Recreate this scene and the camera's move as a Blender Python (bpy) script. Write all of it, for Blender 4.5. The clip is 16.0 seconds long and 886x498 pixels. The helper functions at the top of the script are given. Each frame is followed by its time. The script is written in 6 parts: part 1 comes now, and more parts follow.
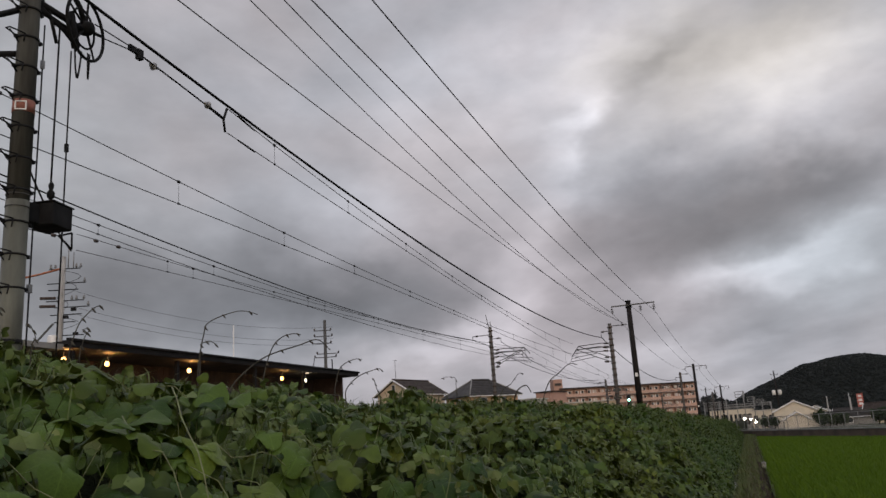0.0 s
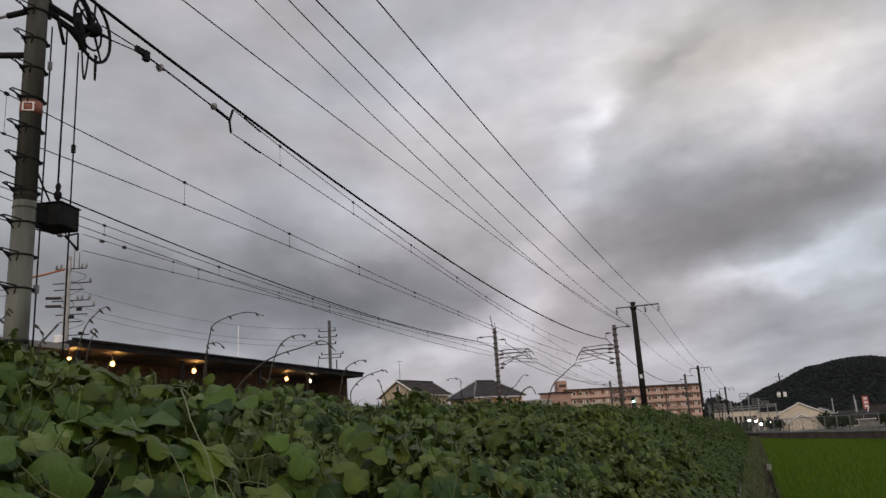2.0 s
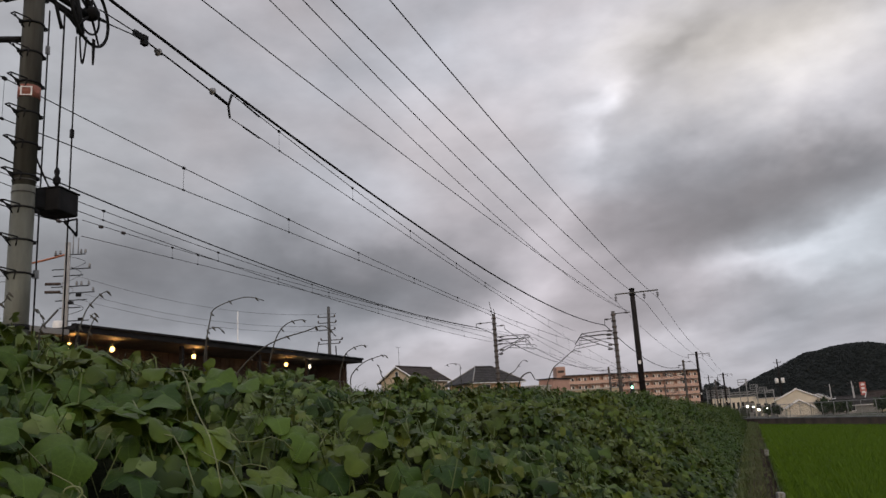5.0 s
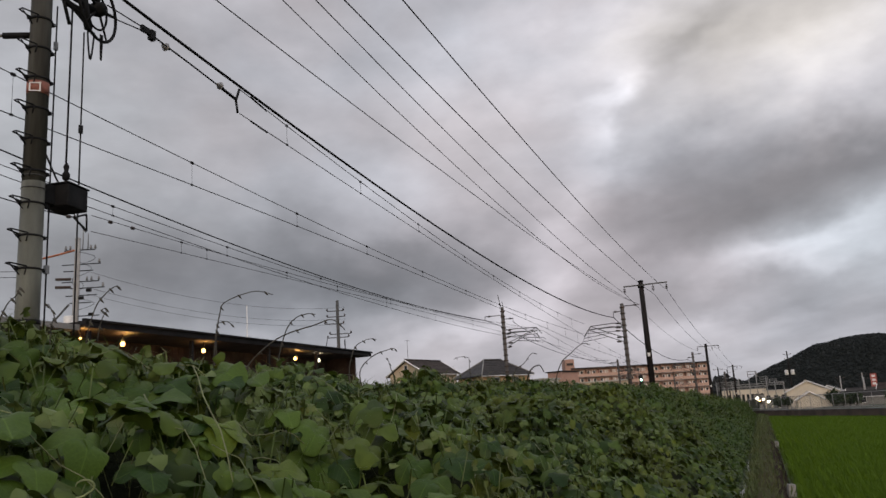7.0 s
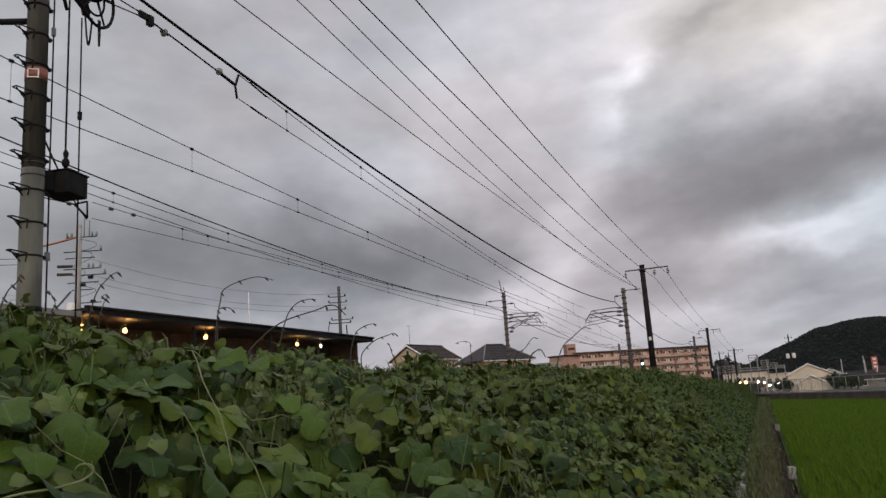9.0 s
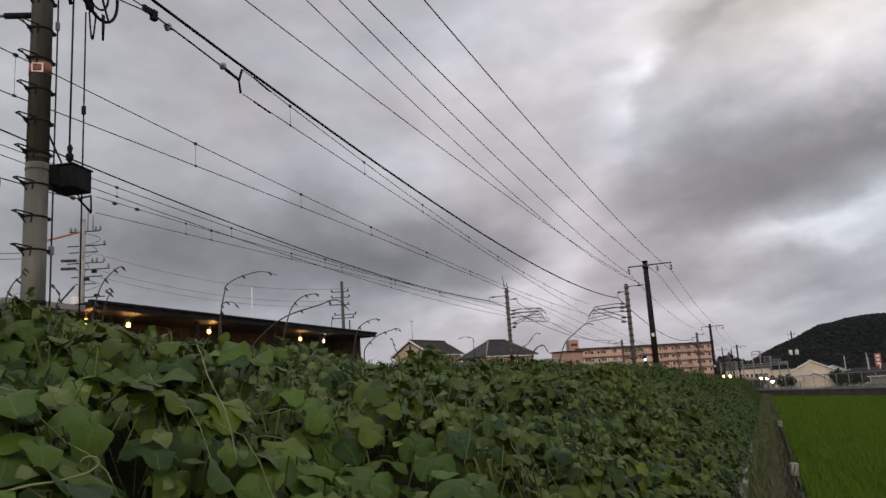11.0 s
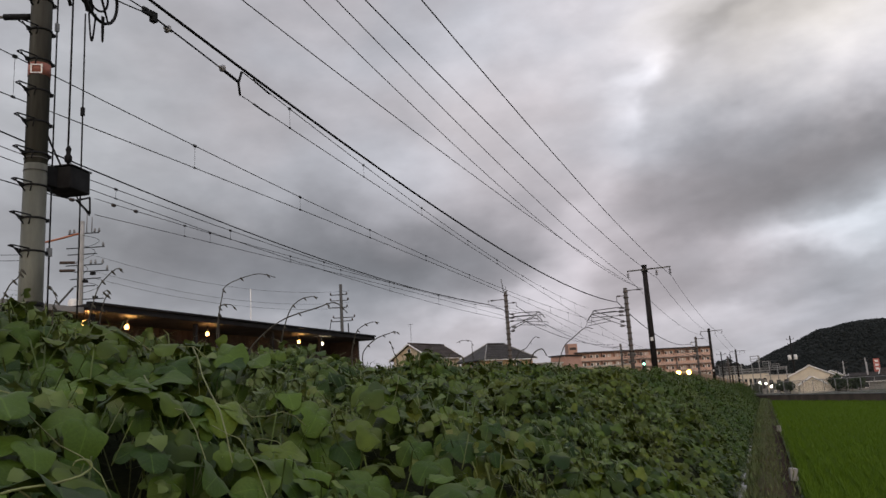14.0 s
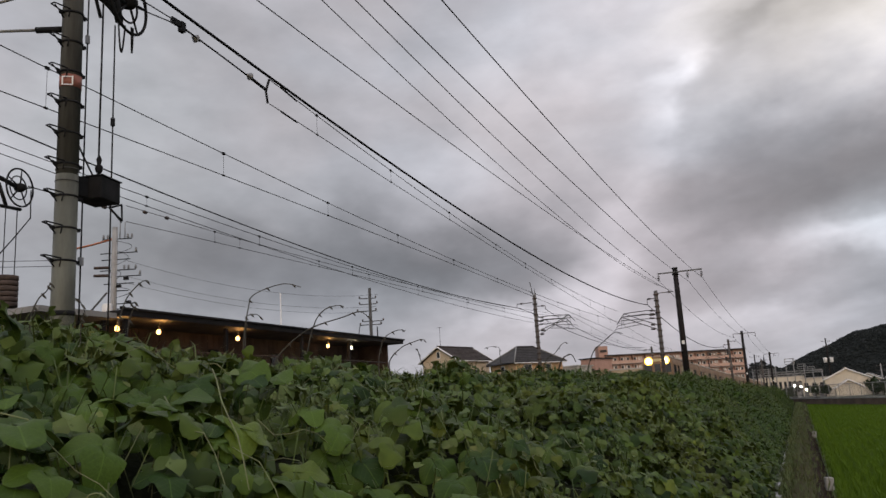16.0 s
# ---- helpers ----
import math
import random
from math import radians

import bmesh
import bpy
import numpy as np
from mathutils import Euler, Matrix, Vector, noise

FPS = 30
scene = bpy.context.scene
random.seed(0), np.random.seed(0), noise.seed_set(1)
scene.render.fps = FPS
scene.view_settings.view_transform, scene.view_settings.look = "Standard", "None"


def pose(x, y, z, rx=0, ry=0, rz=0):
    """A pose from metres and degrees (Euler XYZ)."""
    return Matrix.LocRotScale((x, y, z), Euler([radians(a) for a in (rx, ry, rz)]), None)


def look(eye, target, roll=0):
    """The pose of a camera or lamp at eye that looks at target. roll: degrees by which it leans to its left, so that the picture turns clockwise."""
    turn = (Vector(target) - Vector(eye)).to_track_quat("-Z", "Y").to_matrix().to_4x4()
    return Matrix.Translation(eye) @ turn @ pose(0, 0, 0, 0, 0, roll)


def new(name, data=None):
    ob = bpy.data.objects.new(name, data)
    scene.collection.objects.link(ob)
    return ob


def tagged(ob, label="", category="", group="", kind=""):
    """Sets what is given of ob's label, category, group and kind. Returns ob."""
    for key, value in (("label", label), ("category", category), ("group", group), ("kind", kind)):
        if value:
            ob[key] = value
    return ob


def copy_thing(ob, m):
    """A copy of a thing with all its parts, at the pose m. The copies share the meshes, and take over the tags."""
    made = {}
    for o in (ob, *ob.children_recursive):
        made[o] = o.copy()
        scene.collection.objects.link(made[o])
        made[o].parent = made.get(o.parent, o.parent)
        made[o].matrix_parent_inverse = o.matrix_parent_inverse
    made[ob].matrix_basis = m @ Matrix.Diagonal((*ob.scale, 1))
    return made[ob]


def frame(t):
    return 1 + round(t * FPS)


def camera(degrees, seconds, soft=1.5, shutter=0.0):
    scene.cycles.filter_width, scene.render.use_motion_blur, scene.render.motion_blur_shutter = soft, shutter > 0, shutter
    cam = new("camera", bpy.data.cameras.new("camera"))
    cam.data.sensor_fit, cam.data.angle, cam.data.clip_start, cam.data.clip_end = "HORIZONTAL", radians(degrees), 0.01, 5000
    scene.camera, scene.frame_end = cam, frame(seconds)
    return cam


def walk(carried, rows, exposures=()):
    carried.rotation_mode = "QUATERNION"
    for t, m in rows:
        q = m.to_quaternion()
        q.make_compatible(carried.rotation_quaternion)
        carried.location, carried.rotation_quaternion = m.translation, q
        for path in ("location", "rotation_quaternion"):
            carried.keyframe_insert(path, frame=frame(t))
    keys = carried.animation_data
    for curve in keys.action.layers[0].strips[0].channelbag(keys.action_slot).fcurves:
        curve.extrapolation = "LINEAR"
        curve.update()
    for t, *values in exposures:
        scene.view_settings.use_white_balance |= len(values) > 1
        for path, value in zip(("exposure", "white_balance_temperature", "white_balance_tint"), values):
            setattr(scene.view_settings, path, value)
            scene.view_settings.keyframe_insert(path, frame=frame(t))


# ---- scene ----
cam = camera(58.69, 16.0)
PATH = [
    (0.0, pose(0.028, 0.008, 1.603, 103.458, 3.651, 20.849)),
    (0.5, pose(0.028, -0.010, 1.614, 103.701, 3.733, 21.699)),
    (1.0, pose(0.034, -0.017, 1.619, 104.003, 3.766, 21.146)),
    (1.5, pose(0.029, -0.020, 1.616, 103.835, 3.632, 21.292)),
    (2.0, pose(0.022, -0.011, 1.612, 103.537, 3.435, 21.136)),
    (2.5, pose(0.020, -0.011, 1.611, 102.671, 3.423, 21.024)),
    (3.0, pose(0.025, -0.007, 1.613, 102.554, 3.686, 21.133)),
    (3.5, pose(0.027, -0.005, 1.610, 102.212, 3.776, 20.947)),
    (6.0, pose(-0.002, -0.009, 1.599, 102.704, 3.159, 21.228)),
    (6.5, pose(0.001, -0.005, 1.599, 102.314, 3.419, 21.541)),
    (7.0, pose(-0.000, 0.000, 1.600, 102.093, 3.606, 21.708)),
    (7.5, pose(0.001, -0.003, 1.595, 101.854, 3.606, 21.773)),
    (8.0, pose(-0.001, 0.000, 1.596, 101.540, 3.450, 21.841)),
    (8.5, pose(0.004, 0.002, 1.595, 101.285, 3.539, 21.940)),
    (9.0, pose(0.009, 0.010, 1.594, 101.042, 3.860, 21.859)),
    (11.5, pose(0.005, 0.006, 1.591, 100.713, 3.613, 22.048)),
    (12.0, pose(0.007, 0.013, 1.592, 100.730, 3.628, 22.005)),
    (12.5, pose(0.010, 0.017, 1.592, 100.802, 3.722, 22.107)),
    (13.0, pose(0.011, 0.024, 1.590, 100.754, 3.802, 22.176)),
    (13.5, pose(0.003, 0.031, 1.587, 100.375, 3.691, 21.969)),
    (14.0, pose(0.000, 0.029, 1.591, 100.964, 3.440, 21.936)),
    (14.5, pose(-0.008, 0.047, 1.614, 101.387, 3.362, 22.405)),
    (15.0, pose(-0.013, 0.071, 1.653, 101.783, 3.230, 23.256)),
    (15.5, pose(0.003, 0.073, 1.669, 101.677, 3.230, 23.741)),
    (16.0, pose(0.025, 0.079, 1.671, 101.262, 3.355, 24.057)),
]
walk(cam, PATH, exposures=[(0.0, -0.10), (1.5, -0.05), (3.5, -0.03), (7.0, 0.03), (11.5, 0.05), (16.0, 0.05)])

# ---- world, sun ----
world = bpy.data.worlds.new("dusk_sky")
scene.world = world
world.use_nodes = True
wn, wl = world.node_tree.nodes, world.node_tree.links
wn.clear()
w_out = wn.new("ShaderNodeOutputWorld")
w_sky = wn.new("ShaderNodeTexSky")
w_sky.sky_type = "NISHITA"
w_sky.sun_disc = False
w_sky.sun_elevation = radians(21)
w_sky.sun_rotation = radians(150)
w_a = wn.new("ShaderNodeBackground")
w_a.inputs["Strength"].default_value = 0.05
w_b = wn.new("ShaderNodeBackground")
w_b.inputs["Strength"].default_value = 0.52
w_noise = wn.new("ShaderNodeTexNoise")
w_noise.inputs["Scale"].default_value = 3.0
w_noise.inputs["Detail"].default_value = 5.0
w_ramp = wn.new("ShaderNodeValToRGB")
w_ramp.color_ramp.elements[0].color = (0.62, 0.64, 0.72, 1)
w_ramp.color_ramp.elements[1].color = (1.14, 1.10, 1.14, 1)
w_add = wn.new("ShaderNodeAddShader")
wl.new(w_sky.outputs[0], w_a.inputs["Color"])
wl.new(w_noise.outputs["Fac"], w_ramp.inputs["Fac"])
wl.new(w_ramp.outputs["Color"], w_b.inputs["Color"])
# an overcast sky is about three times as bright overhead as at the horizon
w_coord = wn.new("ShaderNodeTexCoord")
w_sep = wn.new("ShaderNodeSeparateXYZ")
w_high = wn.new("ShaderNodeMapRange")
w_high.inputs["To Min"].default_value, w_high.inputs["To Max"].default_value = 0.27, 1.0
wl.new(w_coord.outputs["Generated"], w_sep.inputs[0])
wl.new(w_sep.outputs["Z"], w_high.inputs["Value"])
wl.new(w_high.outputs["Result"], w_b.inputs["Strength"])
wl.new(w_a.outputs[0], w_add.inputs[0])
wl.new(w_b.outputs[0], w_add.inputs[1])
wl.new(w_add.outputs[0], w_out.inputs["Surface"])

sun = new("sun", bpy.data.lights.new("sun", "SUN"))
sun.data.energy, sun.data.angle, sun.data.color = 0.85, radians(35), (1.0, 0.76, 0.56)
sun.matrix_world = look((30, -60, 26), (0, 0, 0))


# ---- materials ----
class Nodes:
    """A small wrapper that adds nodes to one material."""

    def __init__(self, name):
        self.mat = bpy.data.materials.new(name)
        self.mat.use_nodes = True
        self.tree = self.mat.node_tree
        self.tree.nodes.clear()
        self.out = self.tree.nodes.new("ShaderNodeOutputMaterial")

    def add(self, kind, **values):
        node = self.tree.nodes.new(kind)
        for key, value in values.items():
            node.inputs[key.replace("_", " ")].default_value = value
        return node

    def link(self, a, b):
        self.tree.links.new(a, b)

    def math(self, op, a, b=None, c=None):
        node = self.tree.nodes.new("ShaderNodeMath")
        node.operation = op
        for i, v in enumerate((a, b, c)):
            if v is None:
                continue
            if isinstance(v, (int, float)):
                node.inputs[i].default_value = v
            else:
                self.link(v, node.inputs[i])
        return node.outputs[0]

    def mix(self, fac, a, b, mode="MIX"):
        node = self.tree.nodes.new("ShaderNodeMix")
        node.data_type, node.blend_type = "RGBA", mode
        for i, v in ((0, fac), (6, a), (7, b)):
            if isinstance(v, (int, float)):
                node.inputs[i].default_value = v
            elif isinstance(v, tuple):
                node.inputs[i].default_value = (*v[:3], 1)
            else:
                self.link(v, node.inputs[i])
        return node.outputs[2]

    def noise(self, scale, detail=3.0, stretch=None):
        coord = self.add("ShaderNodeTexCoord").outputs["Object"]
        if stretch:
            m = self.add("ShaderNodeMapping", Scale=stretch)
            self.link(coord, m.inputs["Vector"])
            coord = m.outputs["Vector"]
        n = self.add("ShaderNodeTexNoise", Scale=scale, Detail=detail)
        self.link(coord, n.inputs["Vector"])
        return n.outputs["Fac"]

    def ramp(self, value, lo, hi):
        node = self.add("ShaderNodeMapRange", From_Min=lo, From_Max=hi)
        self.link(value, node.inputs["Value"])
        return node.outputs["Result"]


def surface(name, base, other=None, scale=3.0, fine=40.0, rough=0.7, metal=0.0, bump=0.3, depth=0.01, random_value=0.0, stretch=None, specular=0.5):
    """A two-scale procedural surface: blotches of a second colour, fine grain, bump and uneven gloss."""
    n = Nodes(name)
    other = other or tuple(c * 0.65 for c in base)
    blot = n.ramp(n.noise(scale, 4.0, stretch), 0.35, 0.68)
    col = n.mix(blot, base, other)
    grain = n.noise(fine, 3.0, stretch)
    g = n.ramp(grain, 0.3, 0.75)
    col = n.mix(n.math("MULTIPLY", g, 0.35), col, tuple(c * 0.55 for c in base))
    if random_value:
        info = n.add("ShaderNodeObjectInfo").outputs["Random"]
        v = n.math("ADD", n.math("MULTIPLY", info, random_value), 1 - random_value / 2)
        comb = n.add("ShaderNodeCombineColor")
        for i in range(3):
            n.link(v, comb.inputs[i])
        col = n.mix(1.0, col, comb.outputs[0], "MULTIPLY")
    p = n.add("ShaderNodeBsdfPrincipled", Roughness=rough, Metallic=metal)
    p.inputs["Specular IOR Level"].default_value = specular
    n.link(col, p.inputs["Base Color"])
    n.link(n.math("ADD", n.math("MULTIPLY", blot, 0.15), rough - 0.08), p.inputs["Roughness"])
    if bump:
        b = n.add("ShaderNodeBump", Strength=bump, Distance=depth)
        n.link(grain, b.inputs["Height"])
        n.link(b.outputs[0], p.inputs["Normal"])
    n.link(p.outputs[0], n.out.inputs[0])
    return n.mat


def glowing(name, color, strength):
    n = Nodes(name)
    e = n.add("ShaderNodeEmission", Color=(*color, 1), Strength=strength)
    n.link(e.outputs[0], n.out.inputs[0])
    return n.mat


def foliage(name, dark, light, yellow, island=True, veins=False, see_through=0.14, sheen=0.20, rough=0.44):
    """Leaf blades: hue and value vary from leaf to leaf, a little light passes through, a waxy sheen."""
    n = Nodes(name)
    if island:
        r = n.add("ShaderNodeNewGeometry").outputs["Random Per Island"]
    else:
        r = n.add("ShaderNodeObjectInfo").outputs["Random"]
    col = n.mix(r, dark, light)
    far = n.ramp(n.noise(0.6, 3.0), 0.45, 0.75)
    col = n.mix(n.math("MULTIPLY", far, 0.55), col, yellow)
    tip = n.math("GREATER_THAN", n.math("FRACT", n.math("MULTIPLY", r, 17.3)), 0.955)
    col = n.mix(n.math("MULTIPLY", tip, 0.4), col, tuple(c * 1.4 for c in yellow))
    # broad dark patches put the shade between mounds of growth into the colour
    low = n.ramp(n.noise(0.33, 4.0), 0.48, 0.66)
    col = n.mix(n.math("MULTIPLY", low, 0.45), col, dark)
    blot = n.ramp(n.noise(14.0, 3.0), 0.35, 0.75)
    col = n.mix(n.math("MULTIPLY", blot, 0.35), col, tuple(c * 0.6 for c in dark))
    p = n.add("ShaderNodeBsdfPrincipled", Roughness=rough)
    p.inputs["Specular IOR Level"].default_value = sheen
    if veins:
        uv = n.add("ShaderNodeUVMap").outputs[0]
        sep = n.add("ShaderNodeSeparateXYZ")
        n.link(uv, sep.inputs[0])
        across = n.math("ABSOLUTE", sep.outputs[0])
        mid = n.math("LESS_THAN", across, 0.018)
        slant = n.math("SUBTRACT", sep.outputs[1], n.math("MULTIPLY", across, 0.75))
        side = n.math("LESS_THAN", n.math("ABSOLUTE", n.math("SUBTRACT", n.math("FRACT", n.math("MULTIPLY", slant, 6.0)), 0.5)), 0.045)
        v = n.math("MAXIMUM", n.math("MULTIPLY", mid, 0.26), n.math("MULTIPLY", side, 0.10))
        col = n.mix(v, col, tuple(c * 1.9 for c in light))
        b = n.add("ShaderNodeBump", Strength=0.5, Distance=0.004)
        n.link(v, b.inputs["Height"])
        n.link(b.outputs[0], p.inputs["Normal"])
    n.link(col, p.inputs["Base Color"])
    tr = n.add("ShaderNodeBsdfTranslucent")
    n.link(n.mix(0.5, col, yellow), tr.inputs["Color"])
    m = n.add("ShaderNodeMixShader", Fac=see_through)
    n.link(p.outputs[0], m.inputs[1])
    n.link(tr.outputs[0], m.inputs[2])
    n.link(m.outputs[0], n.out.inputs[0])
    return n.mat


def cloud_material():
    """A broken overcast deck at dusk: bright seams, dark banks, warm and blue tints, drawn by angle over the horizon."""
    n = Nodes("overcast_cloud")
    coord = n.add("ShaderNodeTexCoord").outputs["Object"]
    norm = n.add("ShaderNodeVectorMath")
    norm.operation = "NORMALIZE"
    n.link(coord, norm.inputs[0])
    sep = n.add("ShaderNodeSeparateXYZ")
    n.link(norm.outputs[0], sep.inputs[0])
    x, y, z = sep.outputs
    az = n.math("MULTIPLY", n.math("ARCTAN2", x, y), 57.2958)
    el = n.math("MULTIPLY", n.math("ARCSINE", z), 57.2958)
    # the deck seen as a flat layer far overhead
    high = n.math("ADD", z, 0.10)
    flat = n.add("ShaderNodeCombineXYZ")
    n.link(n.math("DIVIDE", x, high), flat.inputs[0])
    n.link(n.math("DIVIDE", y, high), flat.inputs[1])

    def deck_noise(scale, detail, turn, stretch):
        m = n.add("ShaderNodeMapping", Rotation=(0, 0, radians(turn)), Scale=stretch)
        m.vector_type = "TEXTURE"
        n.link(flat.outputs[0], m.inputs["Vector"])
        t = n.add("ShaderNodeTexNoise", Scale=scale, Detail=detail, Roughness=0.5)
        n.link(m.outputs["Vector"], t.inputs["Vector"])
        return n.math("SUBTRACT", t.outputs["Fac"], 0.5)

    def puffs(scale, detail, stretch):
        m = n.add("ShaderNodeMapping", Scale=stretch)
        n.link(norm.outputs[0], m.inputs["Vector"])
        t = n.add("ShaderNodeTexNoise", Scale=scale, Detail=detail, Roughness=0.52)
        n.link(m.outputs["Vector"], t.inputs["Vector"])
        return n.math("SUBTRACT", t.outputs["Fac"], 0.5)

    w1, w2 = puffs(5.0, 4.0, (1, 1, 2.0)), puffs(6.0, 4.0, (1.2, 1, 1.7))
    az = n.math("ADD", az, n.math("MULTIPLY", w1, 14.0))
    el = n.math("ADD", el, n.math("MULTIPLY", w2, 8.0))
    total = n.math("ADD", n.math("MULTIPLY", deck_noise(1.9, 4.0, 24, (1.0, 2.4, 1)), 0.75), n.math("MULTIPLY", puffs(8.0, 5.0, (1, 1, 2.0)), 0.9))
    total = n.math("ADD", total, n.math("MULTIPLY", puffs(26.0, 4.0, (1, 1, 2.0)), 0.22))
    for a, e, wide, tall, turn, stops in BRIGHT_SEAMS + DARK_BANKS:
        c, s = math.cos(radians(turn)), math.sin(radians(turn))
        da, de = n.math("SUBTRACT", az, a), n.math("SUBTRACT", el, e)
        u = n.math("ADD", n.math("MULTIPLY", da, c / wide), n.math("MULTIPLY", de, s / wide))
        v = n.math("ADD", n.math("MULTIPLY", da, -s / tall), n.math("MULTIPLY", de, c / tall))
        q = n.math("ADD", n.math("MULTIPLY", u, u), n.math("MULTIPLY", v, v))
        total = n.math("ADD", total, n.math("MULTIPLY", n.math("POWER", 2.0, n.math("MULTIPLY", q, -1.0)), stops))
    value = n.math("MULTIPLY", n.math("POWER", 2.0, total), 0.462)
    tint = n.ramp(puffs(4.0, 3.0, (1, 1, 1.6)), -0.16, 0.16)
    col = n.mix(tint, (0.97, 0.985, 1.085), (1.03, 0.975, 1.035))
    for a, e, wide, tall, shade in CLOUD_TINTS:
        da, de = n.math("DIVIDE", n.math("SUBTRACT", az, a), wide), n.math("DIVIDE", n.math("SUBTRACT", el, e), tall)
        q = n.math("ADD", n.math("MULTIPLY", da, da), n.math("MULTIPLY", de, de))
        col = n.mix(n.math("POWER", 2.0, n.math("MULTIPLY", q, -1.0)), col, shade)
    comb = n.add("ShaderNodeCombineColor")
    for i in range(3):
        n.link(value, comb.inputs[i])
    col = n.mix(1.0, col, comb.outputs[0], "MULTIPLY")
    e = n.add("ShaderNodeEmission", Strength=1.0)
    n.link(col, e.inputs["Color"])
    n.link(e.outputs[0], n.out.inputs[0])
    return n.mat


# centre (degrees right of the line, degrees up), half sizes, turn, stops of brightness
BRIGHT_SEAMS = [
    (-5.7, 21.4, 2.0, 1.0, 40, 0.60),
    (-11.6, 15.3, 8.5, 1.6, 51, 0.40),
    (-11.6, 24.1, 11.6, 4.9, 26, 0.48),
    (-23.4, 18.6, 5.0, 2.5, 45, 0.12),
    (-14.4, 8.0, 4.9, 1.4, 21, 0.60),
    (-20.8, 5.4, 4.5, 1.0, 10, 0.50),
    (2.2, 8.9, 4.3, 1.1, 5, 0.45),
    (8.0, 10.4, 4.4, 1.1, 12, 0.55),
    (-4.0, 4.5, 6.4, 0.9, -3, 0.28),
    (0.1, 20.8, 5.0, 1.7, 19, 0.42),
    (8.5, 21.3, 4.8, 2.9, 17, 0.70),
    (-2.0, 25.8, 5.2, 2.3, 8, 0.45),
]
DARK_BANKS = [
    (1.7, 24.7, 3.1, 0.7, 36, -0.32),
    (1.8, 14.1, 10.3, 2.5, -1, -0.78),
    (9.5, 15.3, 4.3, 1.2, 1, -0.35),
    (-5.6, 10.6, 4.4, 1.4, 16, -0.42),
    (-0.7, 6.9, 5.5, 0.9, -2, -0.30),
    (-38.9, 10.3, 12.5, 3.1, -5, -0.95),
    (-25.0, 10.3, 8.2, 2.7, -11, -0.86),
    (-35.0, 23.0, 10.2, 2.4, -27, -0.10),
    (-47.6, 16.6, 3.0, 5.8, 4, -0.10),
    (5.8, 5.0, 4.4, 0.7, -2, -0.22),
]
CLOUD_TINTS = [
    (5.0, 24.0, 8.0, 4.0, (1.05, 0.99, 0.95)),
    (8.0, 10.0, 8.0, 3.0, (0.93, 0.995, 1.09)),
    (-15.0, 9.0, 11.0, 5.0, (1.07, 0.965, 1.03)),
    (-32.0, 9.0, 14.0, 4.0, (0.95, 0.99, 1.10)),
    (-48.0, 18.0, 8.0, 10.0, (0.96, 0.99, 1.06)),
]

M_CLOUD = cloud_material()
M_CONCRETE = surface("pole_concrete", (0.085, 0.083, 0.072), (0.022, 0.020, 0.018), 5.0, 45, 0.8, stretch=(1, 1, 0.10), specular=0.15)
M_MAST = surface("mast_concrete", (0.12, 0.11, 0.105), (0.07, 0.065, 0.06), 3.0, 45, 0.8, specular=0.2)
M_CONCRETE_PALE = surface("pale_concrete", (0.135, 0.137, 0.112), (0.050, 0.050, 0.042), 3.0, 45, 0.62, stretch=(1, 1, 0.25), specular=0.25)
M_DARK_POLE = surface("dark_pole", (0.018, 0.015, 0.015), None, 2.0, 40, 0.8, specular=0.15)
M_STEEL = surface("galvanised_steel", (0.09, 0.088, 0.085), (0.05, 0.047, 0.044), 6, 80, 0.65, 0.2, specular=0.3)
M_RUST = surface("rusty_steel", (0.085, 0.06, 0.05), (0.04, 0.032, 0.028), 5, 60, 0.8, 0.0, specular=0.2)
M_BLACK = surface("black_iron", (0.013, 0.013, 0.014), None, 6, 60, 0.8, 0.0, specular=0.15)
M_GALV = surface("bright_galvanised_steel", (0.25, 0.245, 0.235), (0.17, 0.165, 0.16), 4, 60, 0.5, 0.2)
M_WIRE = surface("wire", (0.014, 0.014, 0.015), None, 3, 30, 0.8, 0.0, bump=0, specular=0.1)
M_WIRE_PALE = surface("weathered_wire", (0.05, 0.05, 0.052), None, 3, 30, 0.8, 0.0, bump=0, specular=0.1)
M_PORCELAIN = surface("porcelain", (0.20, 0.20, 0.205), (0.13, 0.13, 0.135), 8, 60, 0.4, bump=0)
M_BROWN_PORCELAIN = surface("brown_porcelain", (0.05, 0.035, 0.03), None, 8, 60, 0.3, bump=0)
M_ORANGE = surface("faded_orange_paint", (0.30, 0.095, 0.06), (0.15, 0.06, 0.045), 9, 60, 0.7)
M_WHITE = surface("white_paint", (0.72, 0.70, 0.68), (0.6, 0.58, 0.56), 3, 40, 0.6)
# earth coloured near black, so shade in gaps between leaves is painted in
M_SHADE_SOIL = surface("shade_dark_soil", (0.022, 0.026, 0.012), (0.012, 0.014, 0.008), 2.5, 30, 0.95, bump=0.6, depth=0.05, specular=0.05)
M_PATH = surface("path_grass_and_earth", (0.050, 0.052, 0.022), (0.048, 0.033, 0.022), 1.6, 25, 0.95, bump=0.7, depth=0.04, specular=0.05)
M_GROUND = surface("far_ground", (0.07, 0.085, 0.045), (0.09, 0.085, 0.07), 0.02, 0.6, 0.95, bump=0.2, specular=0.05)
M_PADDY = surface("paddy_mud", (0.045, 0.075, 0.02), (0.035, 0.05, 0.018), 1.5, 20, 0.8)
M_BALLAST = surface("ballast", (0.16, 0.13, 0.11), (0.09, 0.075, 0.065), 6, 22, 0.95, bump=0.9, depth=0.05)
